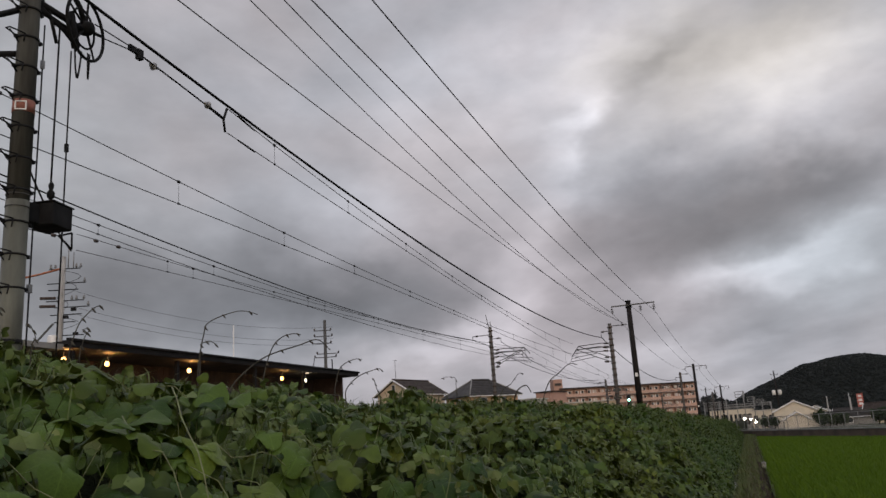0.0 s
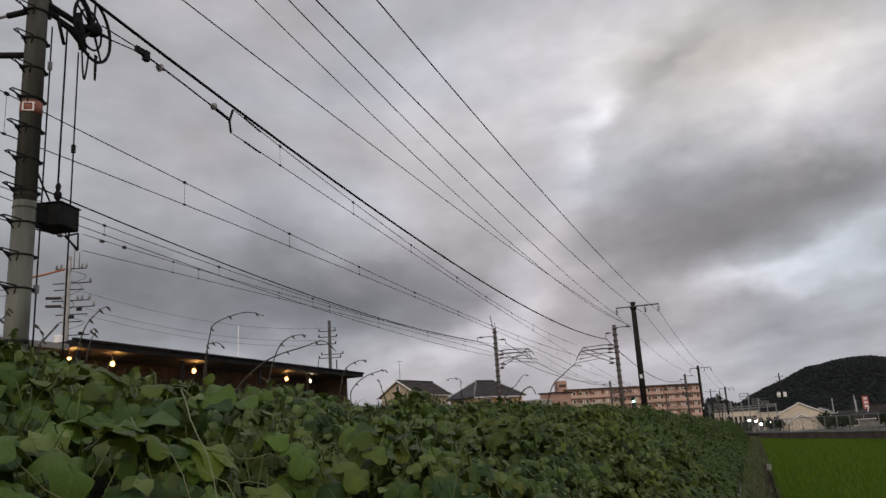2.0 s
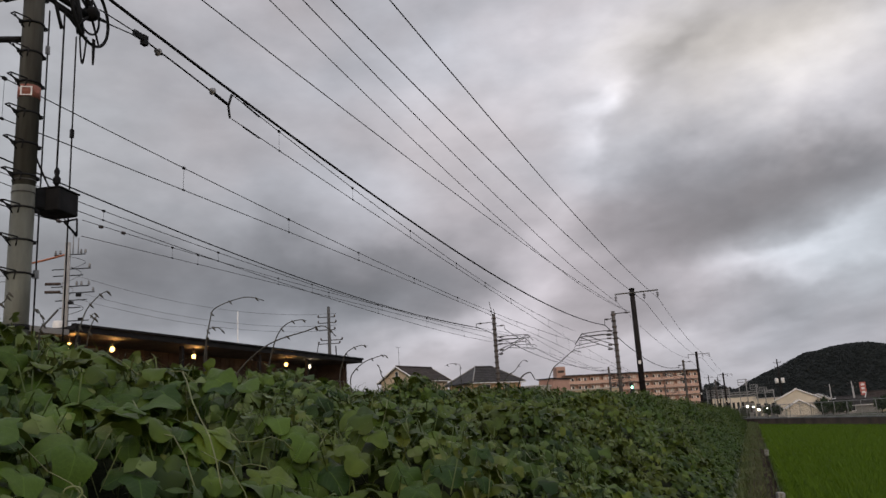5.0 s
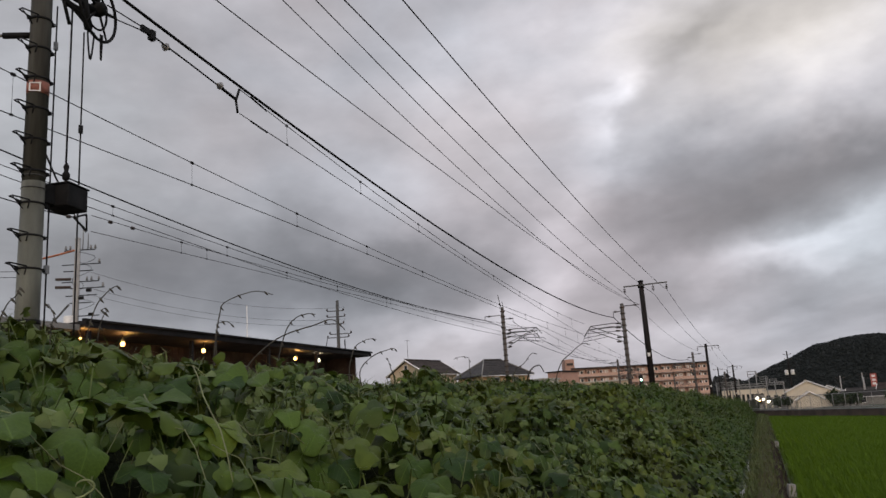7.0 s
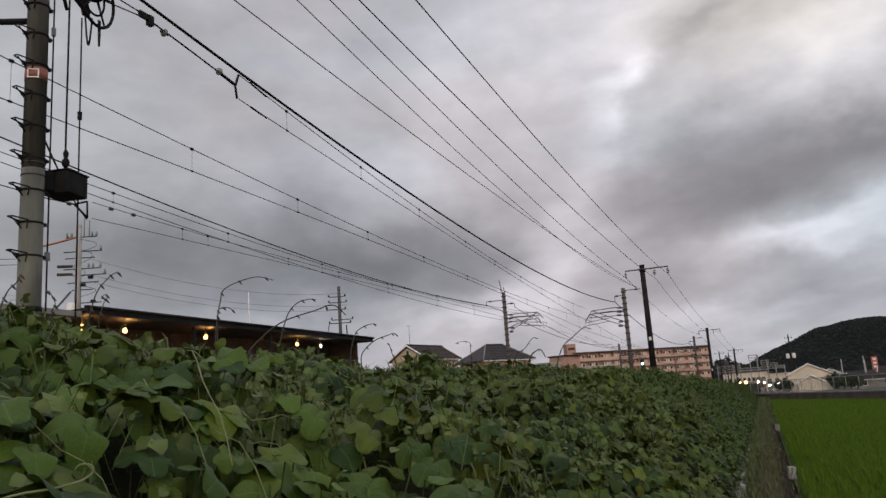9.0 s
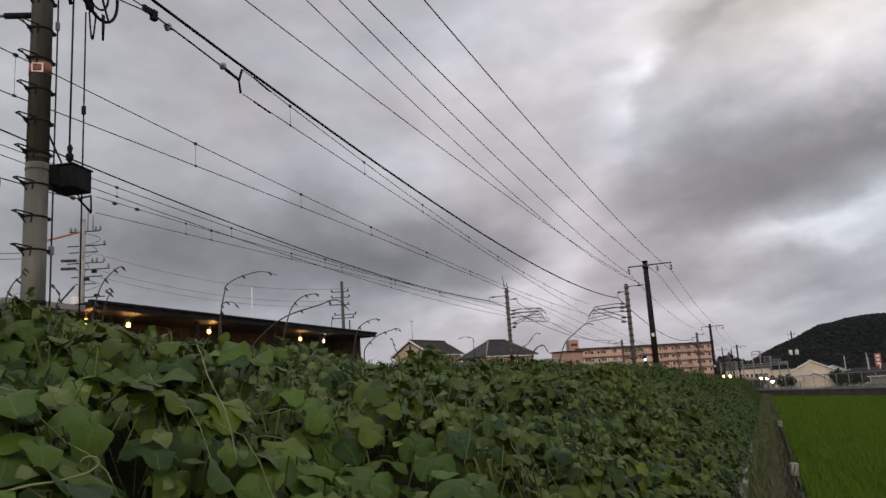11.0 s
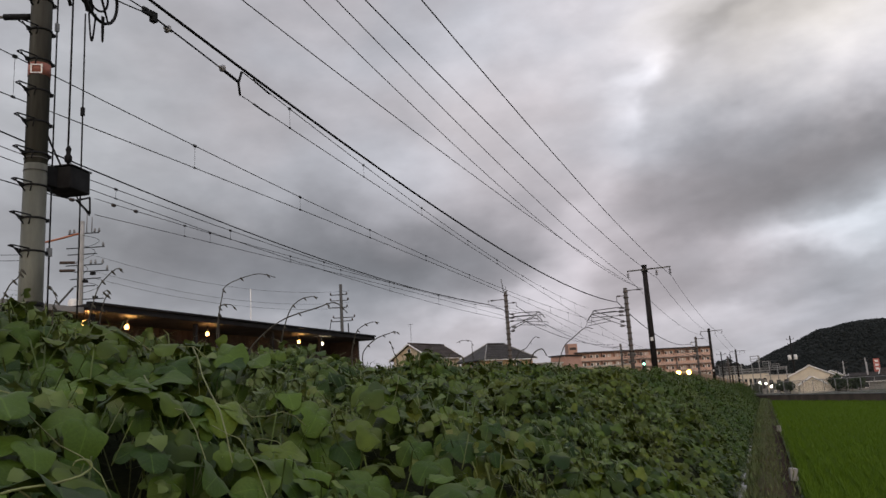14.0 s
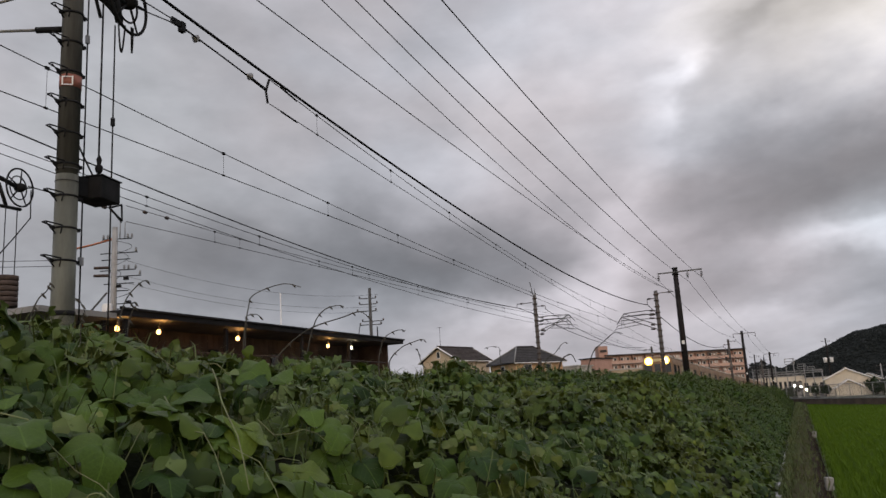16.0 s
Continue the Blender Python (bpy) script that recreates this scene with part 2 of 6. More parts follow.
M_LEAF_NEAR = foliage("kudzu_leaf", (0.014, 0.036, 0.005), (0.072, 0.122, 0.017), (0.104, 0.130, 0.015), island=False, veins=True, sheen=0.16, rough=0.46)
M_LEAF = foliage("kudzu_foliage", (0.008, 0.024, 0.004), (0.073, 0.116, 0.017), (0.118, 0.128, 0.016), sheen=0.14, rough=0.46)
M_LEAF_FAR = foliage("kudzu_slope", (0.016, 0.036, 0.006), (0.046, 0.086, 0.013), (0.104, 0.122, 0.018), sheen=0.14, rough=0.46)
M_STEM_DARK = surface("hairy_vine_tip", (0.045, 0.04, 0.03), None, 12, 80, 0.85)
M_RICE = foliage("rice_blade", (0.070, 0.128, 0.011), (0.088, 0.152, 0.013), (0.098, 0.156, 0.012), see_through=0.3, sheen=0.08)
# leaf green dulled to dark blue-grey: the distance haze is in the colour
M_HAZY_WOODS = foliage("hazed_hill_woods", (0.015, 0.018, 0.018), (0.018, 0.021, 0.020), (0.017, 0.020, 0.018), see_through=0.05, sheen=0.05)


# ---- mesh building ----
class Build:
    """Collects boxes, bars and tubes into one mesh."""

    def __init__(self):
        self.v, self.f, self.s = [], [], []

    def face(self, ids, smooth=False):
        self.f.append(tuple(ids))
        self.s.append(smooth)

    def box(self, c, size, turn=0.0, lean=0.0):
        m = Matrix.Translation(c) @ Matrix.Rotation(radians(turn), 4, "Z") @ Matrix.Rotation(radians(lean), 4, "X")
        b = len(self.v)
        for dz in (-0.5, 0.5):
            for dx, dy in ((-0.5, -0.5), (0.5, -0.5), (0.5, 0.5), (-0.5, 0.5)):
                self.v.append(tuple(m @ Vector((dx * size[0], dy * size[1], dz * size[2]))))
        for q in ((3, 2, 1, 0), (4, 5, 6, 7), (0, 1, 5, 4), (1, 2, 6, 5), (2, 3, 7, 6), (3, 0, 4, 7)):
            self.face([b + i for i in q])
        return self

    def tube(self, pts, r, n=8, r1=None, caps=True):
        pts = [Vector(p) for p in pts]
        r1 = r if r1 is None else r1
        b, count = len(self.v), len(pts)
        side = None
        for i, p in enumerate(pts):
            d = (pts[min(i + 1, count - 1)] - pts[max(i - 1, 0)]).normalized()
            ref = Vector((0, 0, 1)) if abs(d.z) < 0.95 else Vector((1, 0, 0))
            side = d.cross(ref).normalized() if side is None else (side - d * side.dot(d)).normalized()
            up = side.cross(d)
            rad = r + (r1 - r) * i / max(1, count - 1)
            for k in range(n):
                a = 2 * math.pi * k / n
                self.v.append(tuple(p + side * (rad * math.cos(a)) + up * (rad * math.sin(a))))
        for i in range(count - 1):
            for k in range(n):
                k2 = (k + 1) % n
                self.face((b + i * n + k, b + i * n + k2, b + (i + 1) * n + k2, b + (i + 1) * n + k), n > 4)
        if caps:
            self.face([b + k for k in range(n)][::-1])
            self.face([b + (count - 1) * n + k for k in range(n)])
        return self

    def lathe(self, base, axis, rings, n=12):
        """Rings of (distance along the axis, radius)."""
        base, d = Vector(base), Vector(axis).normalized()
        ref = Vector((0, 0, 1)) if abs(d.z) < 0.9 else Vector((1, 0, 0))
        side = d.cross(ref).normalized()
        up = side.cross(d)
        b = len(self.v)
        for h, r in rings:
            for k in range(n):
                a = 2 * math.pi * k / n
                self.v.append(tuple(base + d * h + side * (r * math.cos(a)) + up * (r * math.sin(a))))
        for i in range(len(rings) - 1):
            for k in range(n):
                k2 = (k + 1) % n
                self.face((b + i * n + k, b + i * n + k2, b + (i + 1) * n + k2, b + (i + 1) * n + k), True)
        self.face([b + k for k in range(n)][::-1])
        self.face([b + (len(rings) - 1) * n + k for k in range(n)])
        return self

    def ring(self, c, axis, radius, r, n=28, m=6):
        c, d = Vector(c), Vector(axis).normalized()
        ref = Vector((0, 0, 1)) if abs(d.z) < 0.9 else Vector((1, 0, 0))
        side = d.cross(ref).normalized()
        up = side.cross(d)
        pts = [c + (side * math.cos(2 * math.pi * k / n) + up * math.sin(2 * math.pi * k / n)) * radius for k in range(n + 1)]
        return self.tube(pts, r, m, caps=False)

    def poly(self, pts):
        b = len(self.v)
        self.v.extend(tuple(p) for p in pts)
        self.face(range(b, b + len(pts)))
        return self

    def make(self, name, material, parent=None, label="", bevel=0.0):
        me = bpy.data.meshes.new(name)
        me.from_pydata(self.v, [], self.f)
        me.polygons.foreach_set("use_smooth", self.s)
        me.update()
        if bevel:
            bm = bmesh.new()
            bm.from_mesh(me)
            bmesh.ops.bevel(bm, geom=bm.edges[:], offset=bevel, segments=1, affect="EDGES")
            bm.to_mesh(me)
            bm.free()
        me.materials.append(material)
        ob = new(name, me)
        ob.parent = parent
        if label:
            ob["label"] = label
        return ob


def thing(name, at, label, category, group="", turn=0.0, kind=""):
    ob = new(name)
    ob.empty_display_size = 0.2
    ob.matrix_basis = pose(*at, 0, 0, turn)
    return tagged(ob, label, category, group, kind)


def bulk(name, co, faces, material, parent=None, smooth=True, uv=None):
    """One mesh out of many copies: co is (copies, points, 3), faces index one copy."""
    count, n = co.shape[:2]
    sizes = np.array([len(f) for f in faces])
    flat = np.concatenate([np.array(f) for f in faces])
    loops = (flat[None, :] + (np.arange(count) * n)[:, None]).ravel().astype(np.int32)
    totals = np.tile(sizes, count).astype(np.int32)
    starts = np.concatenate([[0], np.cumsum(totals)[:-1]]).astype(np.int32)
    me = bpy.data.meshes.new(name)
    me.vertices.add(count * n)
    me.vertices.foreach_set("co", co.astype(np.float32).ravel())
    me.loops.add(len(loops))
    me.loops.foreach_set("vertex_index", loops)
    me.polygons.add(len(totals))
    me.polygons.foreach_set("loop_start", starts)
    me.polygons.foreach_set("loop_total", totals)
    me.polygons.foreach_set("use_smooth", np.full(len(totals), smooth))
    if uv is not None:
        layer = me.uv_layers.new(name="UVMap")
        layer.data.foreach_set("uv", np.tile(uv[flat], (count, 1)).astype(np.float32).ravel())
    me.update(calc_edges=True)
    me.materials.append(material)
    ob = new(name, me)
    ob.parent = parent
    return ob


def sheet(name, xs, ys, height, material, smooth=True):
    """A ground sheet over a grid, its height a function of x and y (arrays)."""
    gx, gy = np.meshgrid(xs, ys)
    co = np.stack([gx, gy, height(gx, gy)], -1).reshape(-1, 3)
    w = len(xs)
    faces = [(j * w + i, j * w + i + 1, (j + 1) * w + i + 1, (j + 1) * w + i) for j in range(len(ys) - 1) for i in range(w - 1)]
    me = bpy.data.meshes.new(name)
    me.from_pydata(co.tolist(), [], faces)
    me.polygons.foreach_set("use_smooth", [smooth] * len(faces))
    me.materials.append(material)
    return new(name, me)


# ---- the lie of the land ----
def rail_x(y):
    """Middle of the nearer track: straight, then a wide bend to the right."""
    return -12.0 + max(0.0, y - 60.0) ** 2 / 5600.0


def rail_z(y):
    return 2.90 - 0.0183 * y


CREST_Y = [-15, 0, 5, 6.2, 7.0, 7.8, 9.2, 11, 17, 23, 31, 38, 48, 64, 96, 187, 400]
CREST_Z = [0.95, 0.92, 0.84, 0.76, 0.62, 0.40, 0.38, 0.54, 0.62, 0.58, 0.75, 0.84, 0.74, 0.38, -0.30, -2.0, -5.0]


def lumps(x, y):
    """Soft mounds of growth, about a metre across."""
    return (np.sin(1.9 * x + 0.7 * np.sin(1.3 * y)) * np.sin(1.5 * y + 0.9 * np.sin(1.1 * x)) * 0.17
            + np.sin(3.7 * x - 1.1 * y + 1.0) * np.sin(3.1 * y + 0.6 * x) * 0.13
            + np.sin(0.55 * x + 2.0) * np.sin(0.43 * y + 0.5) * 0.08
            + np.clip((y - 8) / 8, 0, 1) * (np.sin(2.6 * x + 1.9 * np.sin(0.8 * y)) * np.sin(1.25 * y + 1.3 * np.sin(1.4 * x)) * 0.14 - 0.04
                                            + np.sin(1.1 * x - 0.7 * y) * np.sin(0.62 * y + 0.8 * x + 1.2) * 0.10))


def bank_z(x, y):
    """Top of the overgrown bank beside the path."""
    dist = -np.asarray(x, float)
    crest = np.interp(y, CREST_Y, CREST_Z)
    low = np.interp(dist, [0.5, 0.9, 1.4, 2.1, 3.2, 5.0, 6.5], [-1.6, -1.15, -0.62, -0.10, 0.0, 0.0, 0.0])
    high = np.interp(dist, [0.5, 2.1, 3.2, 5.0, 6.5, 9.5, 11.0], [0.0, 0.0, 0.38, 0.78, 1.0, 1.0, 0.75])
    grow = np.clip((dist - 0.5) / 1.0, 0, 1)
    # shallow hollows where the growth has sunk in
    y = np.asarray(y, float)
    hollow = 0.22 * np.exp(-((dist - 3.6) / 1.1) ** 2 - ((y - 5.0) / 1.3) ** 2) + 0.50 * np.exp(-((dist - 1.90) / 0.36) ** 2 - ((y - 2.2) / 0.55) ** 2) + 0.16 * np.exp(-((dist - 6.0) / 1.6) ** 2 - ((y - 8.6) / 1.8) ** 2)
    tufts = -0.05 * np.clip((5.2 - dist) / 1.6, 0, 1) + 0.11 * np.sin(2.5 * dist + 1.1 * np.sin(1.7 * y)) * np.sin(2.2 * y + 0.8 * np.sin(1.9 * dist) + 0.6) * np.clip((5.2 - dist) / 1.6, 0, 1)
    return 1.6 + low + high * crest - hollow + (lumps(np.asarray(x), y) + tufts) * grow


def land_z(x, y):
    """The embankment under the growth, the track bed and the ground behind it."""
    dist = -x
    top = bank_z(x, y) - 0.42
    bed = 2.90 - 0.0183 * y - 0.35
    return np.where(dist < 9.8, top, np.where(dist < 19, bed, bed - 0.1 - np.clip((dist - 19) / 20, 0, 1) * 1.5))


ground = tagged(sheet("ground", [-3000, -800, -200, -80, 0, 80, 200, 800, 3000], [-3000, -800, -200, 0, 100, 200, 400, 900, 3000],
                      lambda x, y: np.where(y > 150, -0.9 - 0.004 * np.clip(y - 150, 0, 400), -0.45) + x * 0, M_GROUND),
                "flat low ground reaching to the foot of the hills", "ground", kind="structure")
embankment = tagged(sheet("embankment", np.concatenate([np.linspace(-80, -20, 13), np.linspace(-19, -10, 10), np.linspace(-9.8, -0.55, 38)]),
                          np.concatenate([np.linspace(-14, 60, 150), np.linspace(62, 400, 60)]), land_z, M_SHADE_SOIL),
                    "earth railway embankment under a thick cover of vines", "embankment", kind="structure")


# ---- sky ----
def cloud_deck():
    az, el = np.radians(np.linspace(-95, 55, 76)), np.radians(np.linspace(-4, 52, 30))
    a, e = np.meshgrid(az, el)
    co = np.stack([np.sin(a) * np.cos(e), np.cos(a) * np.cos(e), np.sin(e)], -1).reshape(1, -1, 3) * 2700
    faces = [(j * 76 + i, (j + 1) * 76 + i, (j + 1) * 76 + i + 1, j * 76 + i + 1) for j in range(29) for i in range(75)]
    ob = bulk("backdrop", co, faces, M_CLOUD)
    ob.matrix_basis = pose(0, 0, 1.6)
    return tagged(ob, "grey broken overcast sky at dusk with bright seams", "sky", kind="structure")


clouds = cloud_deck()


# ---- wires ----
def span(y0, z0, y1, z1, sag, x0, x1, steps=24, start=0.0):
    """Points along a hanging wire."""
    pts = []
    for i in range(steps + 1):
        s = start + (1 - start) * i / steps
        pts.append((x0 + (x1 - x0) * s, y0 + (y1 - y0) * s, z0 + (z1 - z0) * s - 4 * sag * s * (1 - s)))
    return pts


def wire(label, runs, r, material=M_WIRE, name="overhead_wire", group="overhead wires"):
    """One wire over several spans."""
    b = Build()
    pts = []
    for run in runs:
        pts += run if not pts else run[1:]
    b.tube(pts, r, 5)
    return tagged(b.make(name, material), label, "wire", group)


# feeder wires on the dark poles
for x, z0, z1, sag in ((-4.83, 9.56, 8.92, 0.81), (-5.70, 9.48, 8.76, 0.73), (-7.58, 12.29, 8.97, 0.98)):
    wire("thin dark feeder wire hung from pole to pole", [span(-6, z0, 53.7, z1, sag, x, x), span(53.7, z1, 113, z1 - 0.55, 0.8, x, x + 0.4), span(113, z1 - 0.55, 172, z1 - 1.4, 0.8, x + 0.4, x + 1.9)], 0.013)
wire("thin grey wire strung over the bank", [span(-6, 11.99, 60.6, 9.1, 1.83, -7.6, -7.7)], 0.011, M_WIRE_PALE)
wire("thin grey wire strung over the bank", [span(-6, 9.96, 60.6, 9.15, 0.67, -8.3, -7.9)], 0.012, M_WIRE_PALE)
# the thick feeder along the masts on the near side
wire("thick black feeder cable sagging between masts", [span(6, 9.50, 60.7, 8.24, 1.24, -9.4, -9.62), span(60.7, 8.24, 113, 7.3, 1.2, -9.62, -8.6), span(113, 7.3, 172, 6.2, 1.0, -8.6, -7.0)], 0.030)
wire("thick black feeder cable sagging between masts", [span(8, 11.24, 62, 9.25, 1.05, -20.4, -20.4), span(62, 9.25, 115, 8.2, 1.1, -20.0, -19.4)], 0.026)
wire("black feeder cable sagging between masts", [span(62, 8.9, 115, 7.7, 1.3, -18.0, -17.3), span(115, 7.7, 172, 6.6, 1.1, -17.3, -15.8)], 0.022)


def catenary(label, y0, y1, zm0, zm1, sag, zc0, zc1, sagc, x0, x1, gaps, r=0.011, start=0.0):
    """Messenger and contact wire with droppers: one thing."""
    root = thing("catenary_line", (0, 0, 0), label, "overhead line", "catenary lines")
    Build().tube(span(y0, zm0, y1, zm1, sag, x0, x1, start=start), r, 5).make("messenger_wire", M_WIRE_PALE, root)
    Build().tube(span(y0, zc0, y1, zc1, sagc, x0, x1, start=start), r, 5).make("contact_wire", M_WIRE_PALE, root)
    for y in gaps:
        s = (y - y0) / (y1 - y0)
        x = x0 + (x1 - x0) * s
        zm = zm0 + (zm1 - zm0) * s - 4 * sag * s * (1 - s)
        zc = zc0 + (zc1 - zc0) * s - 4 * sagc * s * (1 - s)
        if zm - zc < 0.04:
            continue
        d = Build().tube([(x, y, zm + 0.02), (x, y, zc)], 0.005, 4)
        d.box((x, y, zm), (0.035, 0.09, 0.06)).box((x, y, zc), (0.03, 0.07, 0.04))
        d.make("dropper", M_BLACK, root)
    return root


catenary("pair of tensioned contact wires running to the anchor pole", 14.2, 60.7, 9.28, 8.0, 0.72, 8.68, 7.0, 0.12, -10.19, -11.9, [16.3, 20.6, 25.4, 30.7, 35.1, 40, 45, 50, 55])
catenary("contact wire and messenger over the nearer track", 9, 60.7, 8.33, 7.22, 0.53, 7.50, 6.26, -0.20, -12, -12.0, [4.5, 9.8, 14.8, 19.5, 24.0, 28.9, 34, 39, 44, 49, 54, 58], start=-0.25)
catenary("contact wires tensioned towards the far anchor pole", 18.4, 62, 8.52, 8.1, 0.48, 8.0, 7.0, -0.1, -18.8, -15.8, [22.3, 23.6, 28.5, 32.4, 37.5, 43, 48, 54])
catenary("contact wire and messenger over the further track", 9, 62, 8.20, 7.95, 0.90, 7.97, 7.1, 0.78, -15.6, -15.6, [16, 21, 27, 33, 39, 45, 51, 57], start=-0.2)
catenary("contact wire and messenger over the nearer track", 60.7, 113, 7.22, 6.4, 0.75, 6.26, 5.5, 0.0, -12.0, -11.5, [66, 71, 76, 81, 86, 91, 96, 101, 107])
catenary("contact wire and messenger over the further track", 62, 113, 7.95, 6.6, 0.75, 7.1, 5.7, 0.0, -15.6, -15.1, [67, 72, 77, 82, 87, 92, 97, 102, 107])
catenary("contact wire and messenger over the nearer track", 113, 172, 6.4, 5.3, 0.75, 5.5, 4.4, 0.0, -11.5, -9.8, [120, 130, 140, 150, 160])


# ---- track ----
def track(offset, label):
    root = thing("railway_track", (0, 0, 0), label, "railway track", "tracks", kind="structure")
    ys = list(range(-14, 380, 6))
    for side in (-0.55, 0.55):
        Build().tube([(rail_x(y) + offset + side, y, rail_z(y) - 0.06) for y in ys], 0.06, 4).make("rail", M_RUST, root)
    return root


track(0.0, "rusty steel rails of the nearer line on ballast")
track(-3.6, "rusty steel rails of the further line on ballast")
tagged(sheet("track_bed", [-6.2, -5.2, -4.0, 0, 1.6, 2.6], np.linspace(-14, 380, 70),
             lambda x, y: 2.90 - 0.0183 * y - 0.22 - np.where((x > 2) | (x < -5.6), 0.35, 0.0), M_BALLAST), "brown crushed stone track bed", "track bed", kind="structure")
bed = bpy.data.objects["track_bed"]
for v in bed.data.vertices:
    v.co.x += rail_x(v.co.y)


# ---- poles ----
def insulator(b, at, down=0.48, r=0.10):
    """A string of three discs hanging down."""
    x, y, z = at
    b.tube([(x, y, z), (x, y, z - down)], 0.018, 6)
    for i in range(3):
        h = z - 0.12 - i * (down - 0.16) / 3
        b.lathe((x, y, h), (0, 0, -1), [(0, 0.02), (0.02, r), (0.05, r * 0.9), (0.06, 0.02)], 10)


def feeder_pole(x, y, base, top, group="feeder poles"):
    """Dark tapered pole with a crossarm and three hanging insulators."""
    root = thing("feeder_pole", (x, y, base), "dark tarred pole with a steel crossarm rising out of vines", "utility pole", group)
    h = top - base
    Build().tube([(0, 0, 0), (0, 0, h * 0.5), (0, 0, h)], 0.21, 12, 0.16).make("pole", M_DARK_POLE, root)
    Build().lathe((0, 0, h), (0, 0, 1), [(0, 0.17), (0.05, 0.19), (0.1, 0.19), (0.12, 0.1)]).make("cap", M_BLACK, root)
    Build().box((0.30, -0.19, h - 0.22), (2.85, 0.07, 0.08)).make("crossarm", M_STEEL, root)
    Build().box((0.0, 0, h - 0.22), (0.42, 0.42, 0.06)).box((0, 0, h - 0.34), (0.40, 0.40, 0.05)).make("clamp", M_BLACK, root)
    for dx in (-1.09, 0.79, 1.66):
        b = Build()
        insulator(b, (dx, -0.19, h - 0.26))
        b.make("insulator", M_BROWN_PORCELAIN, root)
    Build().box((0.02, -0.20, h * 0.375), (0.17, 0.03, 0.24)).make("plate", M_WHITE, root, "small white plate")
    return root


feeder_pole(-6.50, 53.7, 1.9, 9.67)
feeder_pole(-6.08, 113.0, 0.2, 9.04)
feeder_pole(-4.6, 172.0, -0.6, 8.3)


def mast(x, y, base, top, arm, group="catenary masts", arms=(), over=4.70):
    """Concrete catenary mast with bands, a trussed cantilever over the track and short brackets. arm: towards +x or -x."""
    root = thing("catenary_mast", (x, y, base), "grey banded catenary mast with a hinged cantilever over the track", "catenary mast", group)
    h = top - base
    Build().tube([(0, 0, 0), (0, 0, h)], 0.155, 12, 0.14).make("mast", M_MAST, root)
    for i in range(int(h / 0.45)):
        Build().lathe((0, 0, 0.4 + i * 0.45), (0, 0, 1), [(0, 0.14), (0.01, 0.195), (0.10, 0.195), (0.11, 0.14)], 10).make("band", M_RUST, root)
    s = arm
    wire_z = rail_z(y) + over - base
    tip = 3.05 * s
    # two cantilevers side by side, for the two lines that overlap here
    for dy, up in ((-0.45, 0.0), (0.45, 0.34)):
        wz = wire_z + up
        Build().tube([(0.15 * s, 0, wz + 0.95), (0.9 * s, dy, wz + 1.05), (tip * 0.86, dy, wz + 0.98), (tip, dy, wz + 0.45)], 0.032, 8).make("upper_tube", M_STEEL, root)
        Build().tube([(0.15 * s, 0, wz + 0.70), (tip * 0.9, dy, wz + 0.72)], 0.025, 8).make("middle_tube", M_STEEL, root)
        Build().tube([(0.15 * s, 0, wz - 0.12), (1.2 * s, dy, wz + 0.32), (tip * 0.86, dy, wz + 0.98)], 0.03, 8).make("strut", M_STEEL, root)
        Build().tube([(1.2 * s, dy, wz + 0.32), (tip * 1.05, dy, wz + 0.1), (tip * 1.08, dy, wz - 0.06)], 0.022, 8).make("steady_arm", M_STEEL, root)
        Build().tube([(tip * 0.86, dy, wz + 0.98), (tip * 0.9, dy, wz + 0.20)], 0.014, 6).make("dropper_rod", M_STEEL, root)
        for z in (0.95, 0.70, -0.12):
            Build().lathe((0.30 * s, dy * 0.2, wz + z), (s, dy * 0.5, 0.1), [(0, 0.03), (0.03, 0.075), (0.12, 0.06), (0.2, 0.075), (0.3, 0.06), (0.36, 0.03)], 8).make("insulator", M_BROWN_PORCELAIN, root)
    for dx, dz, drop in arms:
        b = Build().tube([(0, 0, dz), (dx, 0, dz)], 0.035, 6)
        if drop:
            b.tube([(dx, 0, dz), (dx, 0, dz - drop)], 0.022, 6)
        b.make("bracket", M_STEEL, root)
        c = Build()
        c.lathe((dx * 0.75, 0, dz), (1, 0, 0), [(-0.12, 0.03), (-0.1, 0.08), (-0.02, 0.06), (0.06, 0.08), (0.1, 0.03)], 8)
        c.make("insulator", M_BROWN_PORCELAIN, root)
    return root


mast(-8.94, 60.7, 1.3, 9.25, -1, arms=((1.30, 7.75, 0.0), (-0.70, 7.38, 0.46)))
mast(-7.92, 113.0, 0.3, 8.2, -1, arms=((1.1, 7.6, 0.0), (-0.7, 7.2, 0.4)))
mast(-6.3, 172.0, -0.7, 7.2, -1, arms=((1.1, 7.6, 0.0),))
far_mast = mast(-18.85, 62.0, 1.3, 10.2, 1, arms=((-1.55, 8.25, 0.35), (0.85, 7.9, 0.35)), over=5.22)
Build().tube([(-0.12, 0, 8.9), (-0.30, 0, 9.95)], 0.03, 8).tube([(0.10, 0, 8.9), (0.02, 0, 9.35)], 0.025, 8).make("top_rod", M_STEEL, far_mast)
mast(-18.4, 115.0, 0.2, 8.2, 1, arms=((-1.1, 7.6, 0.3),))
mast(-16.3, 172.0, -0.7, 7.2, 1)


